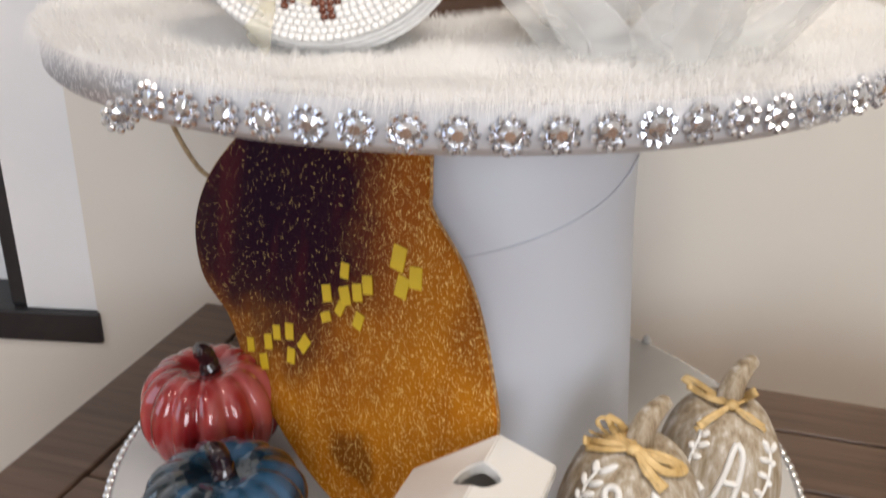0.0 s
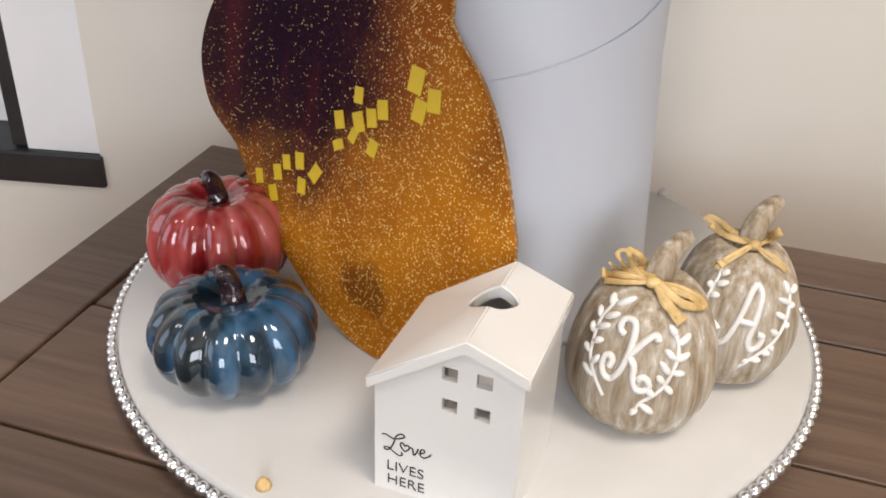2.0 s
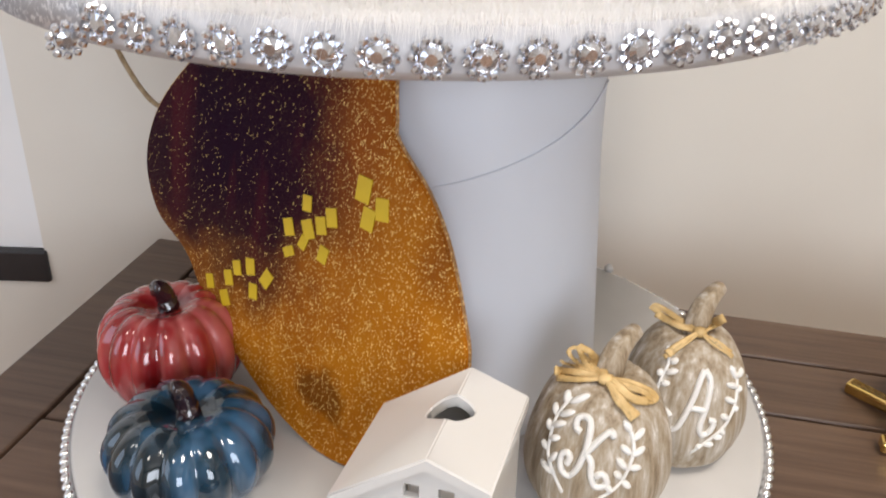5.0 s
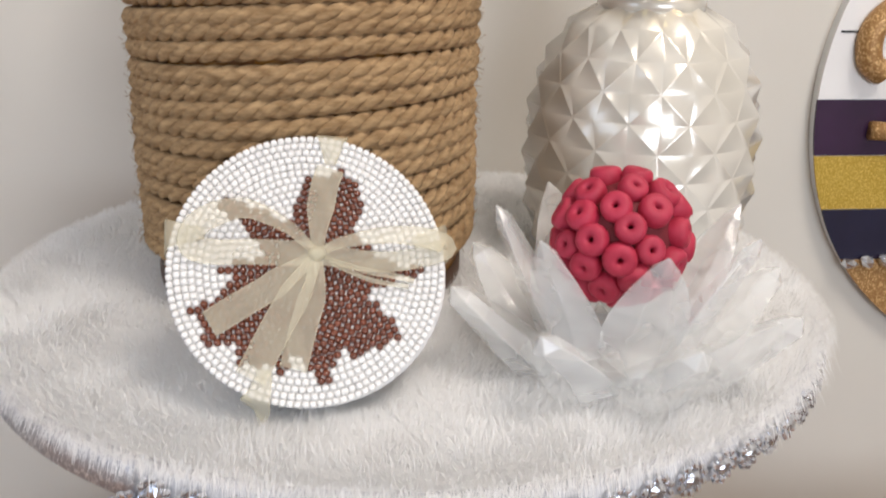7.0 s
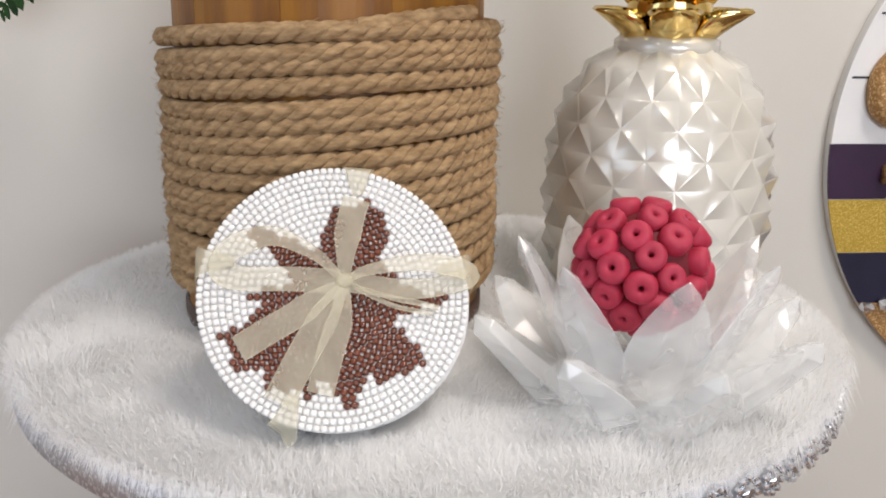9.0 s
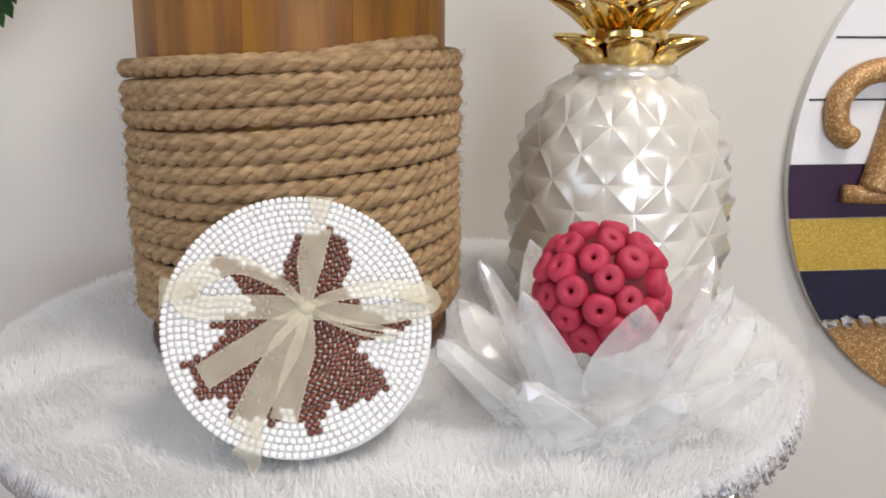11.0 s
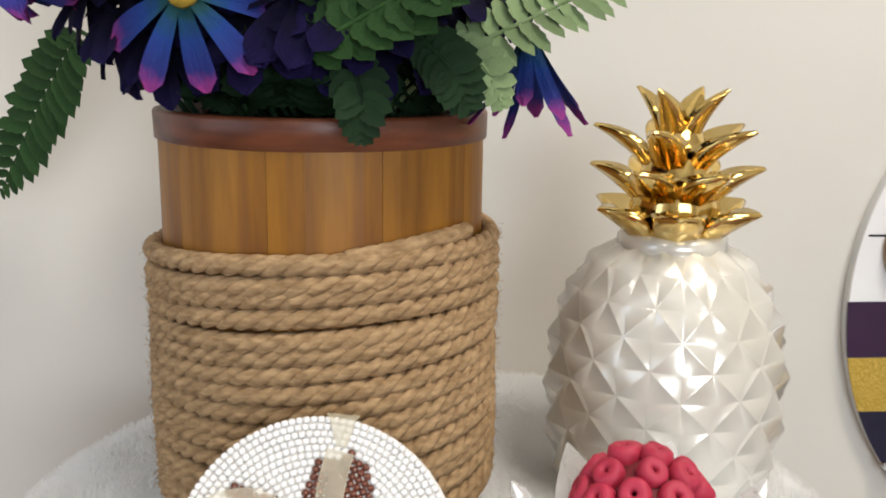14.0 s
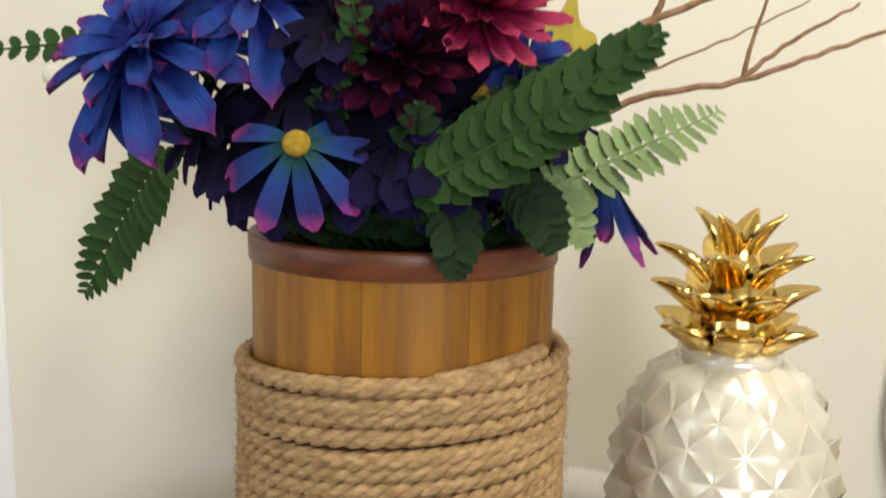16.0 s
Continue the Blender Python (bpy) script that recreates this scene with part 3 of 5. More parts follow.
# ---- pumpkins ----
def pumpkin_point(a, t, R, H, lobes, deep, dip, flat, shift=0.0, belly=0.0):
    """t runs from the foot (0) to the crown (1)."""
    f = math.pi * (t - 0.5)
    c = max(math.cos(f), 0.0) ** flat
    rib = 1 - deep * (1 - abs(math.sin(lobes * a / 2 + shift)) ** 0.55)
    r = R * c * (rib if 0.001 < t < 0.999 else 1)
    z = H * (0.5 + 0.5 * math.sin(f) * (1 - belly * math.sin(f))) + (belly * H * 0.5 if belly else 0)
    inner = r / R
    if t > 0.5:
        z -= dip * H * math.exp(-(inner / 0.33) ** 2)
    else:
        z += 0.0
    return Vector((r * math.cos(a), r * math.sin(a), max(z, 0)))


def pumpkin_body(R, H, lobes, deep, dip, flat, n=120, m=36, shift=0.0):
    bm = bmesh.new()
    rows = []
    for j in range(m + 1):
        t = 0.06 + 0.94 * j / m
        rows.append([bm.verts.new(pumpkin_point(2 * math.pi * i / n, t, R, H, lobes, deep, dip, flat, shift)) for i in range(n)] if j < m else None)
    for p, q in zip(rows, rows[1:-1]):
        for i in range(n):
            bm.faces.new((p[i], p[(i + 1) % n], q[(i + 1) % n], q[i]))
    bm.faces.new(rows[0])
    bm.faces.new(rows[-2])
    return bm


def glass_pumpkin(label, x, y, R, H, material, lobes, turn, stem):
    th = thing("glass_pumpkin", label, "pumpkin", pose(x, y, PZ, 0, 0, turn), group="glass pumpkins")
    z0 = pumpkin_point(0, 0.06, R, H, lobes, 0, 0, 0.62).z
    part("body", pumpkin_body(R, H, lobes, 0.14, 0.17, 0.58), material, th, m=pose(0, 0, -z0))
    part("stem", tube(bmesh.new(), spline([(0, 0, H * 0.74), (0.001, 0, H * 0.9), (0.0005, 0.001, H * 0.97), (-0.001, 0.0, H + stem), (-0.004, -0.002, H + stem + 0.0015)], 5), 0.0042, 12, taper=(1.3, 0.9), lobes=5, lay=0.2), STEMGLASS, th, "dark purple glass stem")


glass_pumpkin("glossy blue ribbed glass pumpkin on the white board", -0.091, 0.3055, 0.0346, 0.039, BLUEGLASS, 14, 8, 0.0065)
glass_pumpkin("glossy red ribbed glass pumpkin behind the blue one", -0.1165, 0.3685, 0.0332, 0.0505, REDGLASS, 14, 20, 0.004)


def wash_point(a, t, R, H):
    """The painted pumpkins: broad low down, narrower to the crown."""
    p = pumpkin_point(a, t, R, H, 9, 0.045, 0.07, 0.5)
    k = 1.06 - 0.5 * max(0.0, t - 0.4) + 0.22 * max(0.0, 0.4 - t)
    return Vector((p.x * k, p.y * k, p.z))


def wash_body(R, H, n=120, m=40):
    bm = bmesh.new()
    rows = [[bm.verts.new(wash_point(2 * math.pi * i / n, 0.1 + 0.89 * j / m, R, H)) for i in range(n)] for j in range(m + 1)]
    for p, q in zip(rows, rows[1:]):
        for i in range(n):
            bm.faces.new((p[i], p[(i + 1) % n], q[(i + 1) % n], q[i]))
    bm.faces.new(rows[0])
    bm.faces.new(rows[-1])
    return bm


def brushed(R, H, side, top, toward, u, v, lift):
    """Where a brush held along toward meets the pumpkin, u across and v up from its middle; none beside it."""
    mid = Vector((0, 0, H / 2)) + side * u + top * v
    d = 2.2 * R
    while d > -R:
        p = mid + toward * d
        f = min(max(2 * p.z / H - 1, -0.999), 0.999)
        w = wash_point(math.atan2(p.y, p.x), 0.5 + math.asin(f) / math.pi, R, H)
        if math.hypot(p.x, p.y) <= math.hypot(w.x, w.y) and 0 < p.z < H:
            return p + toward * lift
        d -= 0.0002
    return None


# brush strokes on the front: letters, spray stems, leaves from root to tip
K_PAINT = (
    [[(-4.0, 0.9), (-5.0, 1.9), (-4.7, 3.5), (-3.4, 3.9), (-2.4, 3.0), (-2.4, 0.4), (-2.9, -2.8), (-3.9, -5.9), (-5.3, -7.5), (-6.5, -7.0), (-7.2, -5.4), (-7.0, -3.6), (-6.0, -3.2), (-5.5, -4.1), (-5.9, -5.4)],
     [(2.1, 0.9), (1.6, 1.9), (0.5, 1.1), (-0.8, -0.4), (-2.6, -2.8)], [(-2.6, -2.8), (-1.5, -4.3), (-1.3, -6.4), (-0.5, -8.5), (1.0, -8.5), (1.8, -7.5), (1.0, -6.2), (0.0, -6.4), (0.1, -7.0)]],
    [[(-6.5, 7.2), (-8.9, 3.0), (-9.6, -1.2), (-9.6, -4.3), (-8.3, -7.5), (-6.2, -11.0)], [(3.9, 4.3), (5.5, 1.4), (6.0, -1.2), (5.5, -4.3), (4.5, -7.0), (2.9, -9.1), (0.8, -10.9), (0.0, -12.7)]],
    [((-7.3, 5.9), (-7.2, 8.3)), ((-6.5, 6.1), (-3.2, 8.0)), ((-8.2, 3.5), (-5.6, 4.5)), ((-8.8, 3.3), (-9.3, 5.6)), ((-9.3, 1.4), (-7.0, 2.2)), ((-9.7, 0.4), (-10.2, 2.4)), ((-9.5, -1.2), (-7.8, -0.7)), ((-9.7, -3.3), (-11.0, -1.7)), ((-9.2, -5.4), (-7.9, -3.7)), ((-8.3, -7.7), (-10.8, -5.6)),
     ((5.0, 2.5), (3.6, 4.3)), ((5.7, 0.9), (7.4, 3.3)), ((5.8, -2.0), (7.9, -0.1)), ((5.6, -1.7), (3.6, -0.4)), ((5.5, -4.3), (7.7, -3.9)), ((5.1, -4.6), (3.1, -2.8)), ((4.5, -6.8), (6.2, -8.0)), ((4.3, -6.4), (3.0, -5.4)), ((2.9, -9.2), (1.5, -8.0)), ((0.8, -11.0), (3.4, -12.4)), ((0.5, -12.2), (-0.7, -13.3))])
A_PAINT = (
    [[(-3.4, -1.9), (-4.5, -0.9), (-4.7, -2.5), (-3.7, -4.1), (-2.1, -3.8), (-1.1, -1.7), (0.0, 2.0), (0.8, 6.2), (1.3, 7.8)], [(1.3, 7.8), (2.6, 5.7), (2.5, 0.9), (2.0, -2.7), (2.6, -4.2), (3.9, -3.3), (4.4, -1.4), (3.5, -1.2)], [(0.0, 0.4), (2.5, 0.4)]],
    [[(-5.8, 10.4), (-5.3, 7.8), (-6.1, 5.1), (-6.6, 2.5)], [(6.3, 9.1), (7.3, 6.7), (7.6, 2.5), (6.5, -1.7), (4.2, -4.9), (1.3, -8.0)]],
    [((-5.3, 8.3), (-5.8, 10.8)), ((-5.0, 7.8), (-3.7, 8.8)), ((-5.5, 5.9), (-3.4, 6.7)), ((-6.1, 3.8), (-4.5, 4.1)), ((-6.3, 5.1), (-6.6, 6.4)), ((7.0, 7.2), (5.7, 9.3)), ((7.4, 7.5), (7.8, 9.3)), ((7.5, 5.7), (5.6, 5.9)), ((7.6, 4.9), (8.1, 5.9)), ((7.5, 2.8), (5.7, 3.3)), ((7.5, 1.4), (8.1, 2.0)), ((6.8, -0.4), (5.5, 0.1)), ((5.8, -3.3), (6.6, -2.8)), ((4.9, -4.4), (6.3, -3.8)), ((3.2, -5.9), (5.0, -5.7)), ((2.6, -6.7), (2.1, -6.4))])
# raffia: loops and tails from the knot, half width in millimetres
K_BOW = ((1.7, 11.4), (((1.7, 11.4), (-1.0, 12.5), (-4.0, 16.4), (-3.0, 17.0), (-0.6, 14.5), (1.7, 11.4)), 1.3), (((1.7, 11.4), (-2.5, 12.6), (-5.5, 15.2), (-4.2, 16.2), (-1.0, 13.6), (1.7, 11.4)), 0.9), (((1.7, 11.4), (-3.0, 11.6), (-7.8, 11.6)), 1.6), (((1.7, 11.4), (-3.0, 10.9), (-7.6, 10.3)), 1.2),
         (((1.7, 11.4), (5.5, 11.2), (10.0, 10.4), (11.0, 8.6), (7.0, 8.4), (1.7, 11.4)), 1.7), (((1.7, 11.4), (6.0, 10.6), (9.6, 9.6), (10.2, 8.2)), 1.5), (((1.7, 11.4), (4.6, 8.4), (8.0, 5.0)), 1.9), (((1.7, 11.4), (4.2, 7.6), (7.0, 5.2)), 0.7), (((1.7, 11.4), (-3.2, 12.8), (-6.6, 13.4)), 0.4))
A_BOW = ((1.7, 14.4), (((1.7, 14.4), (-2.0, 15.2), (-7.0, 16.8), (-7.6, 17.4), (-5.8, 17.4), (-1.5, 16.0), (1.7, 14.4)), 1.2), (((1.7, 14.4), (-2.5, 14.9), (-6.4, 16.0)), 1.1), (((1.7, 14.4), (3.4, 15.6), (5.4, 17.4)), 1.7), (((1.7, 14.4), (-1.0, 11.8), (-3.8, 9.0)), 1.7), (((1.7, 14.4), (-0.4, 12.4), (-2.6, 10.0)), 0.8), (((1.7, 14.4), (4.6, 13.0), (8.4, 11.0)), 0.6), (((1.7, 14.4), (5.0, 13.8), (8.0, 11.6)), 0.4))


def painted_pumpkin(label, x, y, R, H, toward, across, paint, tie, stem_end):
    th = thing("painted_pumpkin", label, "pumpkin", pose(x, y, PZ), group="painted pumpkins")
    toward = Vector(toward).normalized()
    side = Vector((0, 0, 1)).cross(toward).normalized()
    top = toward.cross(side)
    unit, du, dv = across
    low = pose(0, 0, -wash_point(0, 0.1, R, H).z)
    part("body", wash_body(R, H), GREYWASH, th, m=low)
    sx, sy, sz = stem_end
    part("stem", tube(bmesh.new(), spline([(0, 0, H * 0.88), (sx * 0.2, sy * 0.2, H + sz * 0.4), (sx * 0.6, sy * 0.6, H + sz * 0.85), (sx, sy, H + sz)], 6), 0.0056, 12, taper=(1.1, 0.58), lobes=5, lay=0.3), GREYWASH, th, "curved grey stem", m=low)

    def at(u, v, lift):
        return brushed(R, H, side, top, toward, (u + du) * unit, (v + dv) * unit, lift)

    def stroke(bm, pts, r):
        run = [p for p in (at(q.x, q.y, 0.0002) for q in spline([(u, v, 0) for u, v in pts], 5)) if p]
        if len(run) > 2:
            tube(bm, run, r, 6, flat=0.9)

    letters, stems, leaves = paint
    lt = bmesh.new()
    for s in letters:
        stroke(lt, s, 0.00145)
    part("letter", lt, WHITEWASH, th, "white painted letter", m=low)
    for k, s in enumerate(stems):
        br = bmesh.new()
        stroke(br, s, 0.0008)
        for (u0, v0), (u1, v1) in leaves:
            if (u0 < 0) == (k == 0):
                a, b = at(u0, v0, 0.0002), at(u1, v1, 0.0003)
                if a and b:
                    d = b - a
                    bmesh.ops.create_icosphere(br, subdivisions=2, radius=1.0, matrix=Matrix.Translation((a + b) / 2) @ d.to_track_quat("X", "Z").to_matrix().to_4x4() @ Matrix.Diagonal((d.length * 0.56, 0.00165, 0.00135, 1)))
        part("laurel", br, WHITEWASH, th, "white painted leaf spray", m=low)
    bow = thing("raffia_bow", "tan raffia bow tied round the pumpkin stem", "bow", pose(x, y, PZ) @ low, group="raffia bows")
    shift = 2.4
    k0, k1 = tie[0][0] - shift, tie[0][1]
    knot = at(k0, k1, 0.002) or Vector((0, 0, H))
    kn = bmesh.new()
    bmesh.ops.create_icosphere(kn, subdivisions=2, radius=0.0026, matrix=Matrix.Translation(knot) @ Matrix.Diagonal((1.2, 1, 0.9, 1)))
    part("knot", kn, RAFFIA, bow)
    rnd = random.Random(label)
    for pts, wide in [(p, w * k) for p, w in tie[1:] for k in (0.8, 0.45, 0.3)]:
        run = []
        far = [(0, 0)] + [(rnd.uniform(-0.5, 0.5), rnd.uniform(-0.5, 0.5)) for _ in pts[1:]]
        steps = spline([(u + e - shift, v + f, 0) for (u, v), (e, f) in zip(pts, far)], 7)
        for j, q in enumerate(steps):
            flat_p = knot + side * (q.x - k0) * unit + top * (q.y - k1) * unit
            hit = at(q.x, q.y, 0.0022 + 0.0006 * math.sin(j))
            run.append(hit if hit and (hit - flat_p).length < 0.012 else flat_p)
        run = [run[0]] + [(a + b + c) / 3 for a, b, c in zip(run, run[1:], run[2:])] + [run[-1]]
        part("strand", tube(bmesh.new(), run, wide * 0.00125, 8, taper=(0.55, 1.15), flat=0.3, up=toward), RAFFIA, bow)


painted_pumpkin("whitewashed brown pumpkin with white letter and leaf sprays", 0.0735, 0.3055, 0.0285, 0.0635, (-0.0575, -0.2945, 0.217), (0.00198, 0.5, -0.3), K_PAINT, K_BOW, (0.012, 0.012, 0.0105))
painted_pumpkin("whitewashed brown pumpkin with white letter, behind its neighbour", 0.1145, 0.3405, 0.0264, 0.0625, (-0.1, -0.3295, 0.217), (0.0022, 1.9, -3.4), A_PAINT, A_BOW, (0.012, 0.012, 0.012))

# ---- ceramic tealight house ----
HW, HD = 0.0535, 0.0508
HM = frame_of((0.0268 - 0.961 * HW, 0.2306 + 0.276 * HW, PZ), (0.961, -0.276, 0), (0, 0, 1))
EL, ER, RZ, RX = 0.0488, 0.0655, 0.0722, 0.033
house = thing("tealight_house", "white glazed ceramic tealight house with cut-out windows", "candle holder", HM)
TH = 0.0025
IN = 0.001


def plate_with_holes(outline, holes, thick):
    """A board in x, z with holes cut right through."""
    bm = bmesh.new()
    loops = []
    for pts in [outline] + holes:
        vs = [bm.verts.new((p[0], 0, p[1])) for p in pts]
        loops += [bm.edges.new((vs[i], vs[(i + 1) % len(vs)])) for i in range(len(vs))]
    bmesh.ops.triangle_fill(bm, edges=loops, use_beauty=True)
    r = bmesh.ops.extrude_face_region(bm, geom=list(bm.faces))
    bmesh.ops.translate(bm, verts=[v for v in r["geom"] if isinstance(v, bmesh.types.BMVert)], vec=(0, thick, 0))
    return bm


def square(cx, cz, s):
    return [(cx - s, cz - s), (cx + s, cz - s), (cx + s, cz + s), (cx - s, cz + s)]


_holes = [square(x, z, 0.0027) for x, z in ((0.0274, 0.0584), (0.0392, 0.059), (0.0278, 0.0456), (0.0391, 0.0455))]
part("front_wall", plate_with_holes([(IN, 0), (HW - IN, 0), (HW - IN, ER - 0.002), (RX, RZ - 0.0025), (IN, EL - 0.002)], _holes, TH), CERAMIC, house, m=pose(0, 0.0015, 0), smooth=False)
_arch = [(HW / 2 + 0.016 * math.cos(a), 0.024 + 0.016 * math.sin(a)) for a in (math.pi * k / 14 for k in range(15))] + [(HW / 2 - 0.016, 0.004), (HW / 2 + 0.016, 0.004)]
part("back_wall", plate_with_holes([(IN, 0), (HW - IN, 0), (HW - IN, ER - 0.002), (RX, RZ - 0.0025), (IN, EL - 0.002)], [_arch], TH), CERAMIC, house, m=pose(0, HD - TH - 0.0015, 0), smooth=False)
part("side_wall", boxed(IN, IN + TH, 0.0015 + TH, HD - TH - 0.0015, 0, EL - 0.002), CERAMIC, house, smooth=False)
part("side_wall", boxed(HW - IN - TH, HW - IN, 0.0015 + TH, HD - TH - 0.0015, 0, ER - 0.002), CERAMIC, house, smooth=False)


def roof_shell():
    """Both slopes in one thick shell, rounded all round, with a heart-shaped opening over the ridge."""
    bm = bmesh.new()
    rise_l, rise_r = (RZ - EL + 0.0022) / (RX + 0.0025), (RZ + 0.0012 - ER) / (HW + 0.001 - RX)
    made = {}

    def vert(x, y):
        key = (round(x, 6), round(y, 6))
        if key not in made:
            z = RZ + 0.0012 - (rise_l * (RX - x) if x < RX else rise_r * (x - RX))
            made[key] = bm.verts.new((x, y, z + 0.0016))
        return made[key]

    left = spline([(RX, 0.0337, 0), (0.0283, 0.0347, 0), (0.0248, 0.0322, 0), (0.0238, 0.0275, 0), (0.028, 0.0238, 0), (RX, 0.0205, 0)], 4)
    right = spline([(RX, 0.0205, 0), (0.0359, 0.0218, 0), (0.0387, 0.0254, 0), (0.0403, 0.0296, 0), (0.0375, 0.0326, 0), (RX, 0.0337, 0)], 4)
    y0, y1 = -0.0012, HD + 0.0008
    bm.faces.new([vert(-0.0012, y0), vert(RX, y0)] + [vert(p.x, p.y) for p in reversed(left)] + [vert(RX, y1), vert(-0.0012, y1)])
    bm.faces.new([vert(RX, y0), vert(HW + 0.001, y0), vert(HW + 0.001, y1), vert(RX, y1)] + [vert(p.x, p.y) for p in reversed(right)])
    r = bmesh.ops.extrude_face_region(bm, geom=list(bm.faces))
    bmesh.ops.translate(bm, verts=[v for v in r["geom"] if isinstance(v, bmesh.types.BMVert)], vec=(0, 0, -0.0052))
    bmesh.ops.recalc_face_normals(bm, faces=bm.faces)
    edges = [e for e in bm.edges if len(e.link_faces) == 2 and e.calc_face_angle(0) > 0.6]
    bmesh.ops.bevel(bm, geom=edges, offset=0.0023, segments=5, affect="EDGES", clamp_overlap=True)
    bmesh.ops.triangulate(bm, faces=[f for f in bm.faces if len(f.verts) > 4])
    me = mesh_of("roof", bm, CERAMIC)
    me.set_sharp_from_angle(angle=1.0)
    return me


part("roof", roof_shell(), None, house)
for body, sz, x, z in (("LIVES", 0.0063, 0.0055, 0.0098), ("HERE", 0.0063, 0.0057, 0.0034)):
    part("lettering", text_mesh(body, sz, INK, 0.00011), None, house, "black printed lettering", m=pose(x, 0.0013, z, 90, 0, 0))
# the script word, a pen stroke for each letter
SCRIPT = (((3.9, 25.2), (5.5, 25.6), (8.0, 24.6), (11.0, 25.6), (12.4, 27.0), (11.0, 27.6), (9.2, 26.0), (8.4, 23.0), (7.0, 19.6), (5.2, 18.6), (4.8, 19.6), (6.4, 20.0), (8.6, 18.4), (10.6, 17.6), (11.6, 18.6), (11.0, 19.4)),
          ((12.3, 20.2), (10.9, 22.2), (11.0, 23.7), (12.0, 23.6), (12.5, 22.7), (13.4, 23.4), (14.2, 22.7), (13.7, 21.3), (12.3, 20.2)),
          ((14.6, 22.8), (15.4, 22.4), (15.6, 20.4), (16.0, 20.0), (17.0, 21.6), (17.4, 23.2)),
          ((17.6, 21.2), (19.4, 22.0), (19.8, 23.2), (19.0, 23.6), (18.2, 22.4), (18.3, 20.6), (19.4, 19.9), (21.0, 20.8), (22.3, 22.4)))
for pen in SCRIPT:
    part("lettering", tube(bmesh.new(), [(0.001 * p.x, 0.0013, 0.001 * p.y) for p in spline([(a, b, 0) for a, b in pen], 6)], 0.00029, 6, up=(0, 1, 0), flat=0.5), INK, house, "black script lettering")

# ---- upper tray: fur-covered disc with rhinestone edging ----
TC, TR = (-0.001, 0.4455), 0.1865
FS = 0.9655
tray = thing("fur_tray", "white faux-fur covered round tray with rhinestone flower edging", "tray", pose(*TC, FZ))
part("disc", lathe([(0, 0.0), (TR - 0.004, 0.0), (TR - 0.001, 0.0028), (TR, 0.0035), (TR, 0.016), (TR - 0.004, 0.0172), (0, 0.0174)], 128), PEARL_SET, tray, "pale edge band")


def fur_mesh(count, rad, seed):
    rng = np.random.default_rng(seed)
    r = rad * np.sqrt(rng.random(count))
    a = rng.random(count) * 2 * np.pi
    x, y = r * np.cos(a), r * np.sin(a)
    lean = 2.0 * np.sin(x * 31 + 1.3) + 2.2 * np.cos(y * 36 + 0.4) + 0.8 * np.sin(x * 120 + 3 * np.sin(y * 90)) + rng.normal(0, 1.15, count)
    lng = rng.uniform(0.006, 0.0115, count)
    out = (r / rad) ** 8
    dx, dy = np.cos(lean) * 0.7 * (1 - 0.6 * out) + np.cos(a) * out * 0.55, np.sin(lean) * 0.7 * (1 - 0.6 * out) + np.sin(a) * out * 0.55
    up = 0.62 + rng.normal(0, 0.2, count)
    nrm = np.sqrt(dx * dx + dy * dy + up * up)
    d = np.stack([dx, dy, up], 1) / nrm[:, None]
    p = np.stack([x, y, np.full(count, 0.0165)], 1)
    side = np.cross(d, np.array([0, 0, 1.0]))
    side /= np.linalg.norm(side, axis=1)[:, None] + 1e-9
    w = rng.uniform(0.00008, 0.00018, count)[:, None]
    mid = p + d * lng[:, None] * 0.55
    tip = p + d * lng[:, None]
    tip[:, 2] = np.where(r > 0.97 * rad, tip[:, 2] - lng * 0.85, np.maximum(tip[:, 2] - lng * 0.15, 0.0188))
    v = np.stack([p - side * w, p + side * w, mid + side * w * 0.8, mid - side * w * 0.8, tip], 1).reshape(-1, 3)
    b = np.arange(count)[:, None] * 5
    quads, tris = b + np.array([0, 1, 2, 3]), b + np.array([3, 2, 4])
    me = bpy.data.meshes.new("fur")
    me.from_pydata(v.tolist(), [], quads.tolist() + tris.tolist())
    me.materials.append(FUR)
    return me


part("pad", lathe([(0, 0.0174), (TR - 0.003, 0.0174), (TR - 0.003, 0.0182), (0, 0.0186)], 96), FUR, tray, "white fur backing")
fur = part("fur", fur_mesh(210000, TR + 0.0015, 4), None, tray, "soft white faux fur")
fur["kind"] = "stuff"

_bm = bmesh.new()
for i in range(10):
    a = 2 * math.pi * i / 10
    bmesh.ops.create_icosphere(_bm, subdivisions=1, radius=0.00155, matrix=Matrix.Translation((0.0049 * math.cos(a), -0.0008, 0.0049 * math.sin(a))))
_ring = mesh_of("small_gems", _bm, GEM, False)
_bm = bmesh.new()
_rows = [[_bm.verts.new((r * math.cos(2 * math.pi * i / 12 + o), y, r * math.sin(2 * math.pi * i / 12 + o))) for i in range(12)] for r, y, o in ((0.0034, 0.0, 0), (0.0031, -0.0014, 0.26), (0.0016, -0.0024, 0))]
for p, q in zip(_rows, _rows[1:]):
    for i in range(12):
        _bm.faces.new((p[i], p[(i + 1) % 12], q[i]))
        _bm.faces.new((p[(i + 1) % 12], q[(i + 1) % 12], q[i]))
_bm.faces.new(_rows[-1])
_gem = mesh_of("centre_gem", _bm, GEM, False)
_rimlet = mesh_of("gem_setting", tube(bmesh.new(), [(0.0036 * math.cos(a), -0.0004, 0.0036 * math.sin(a)) for a in (2 * math.pi * k / 20 for k in range(21))], 0.0005, 6), SILVER)
STEP_A = math.radians(4.44)
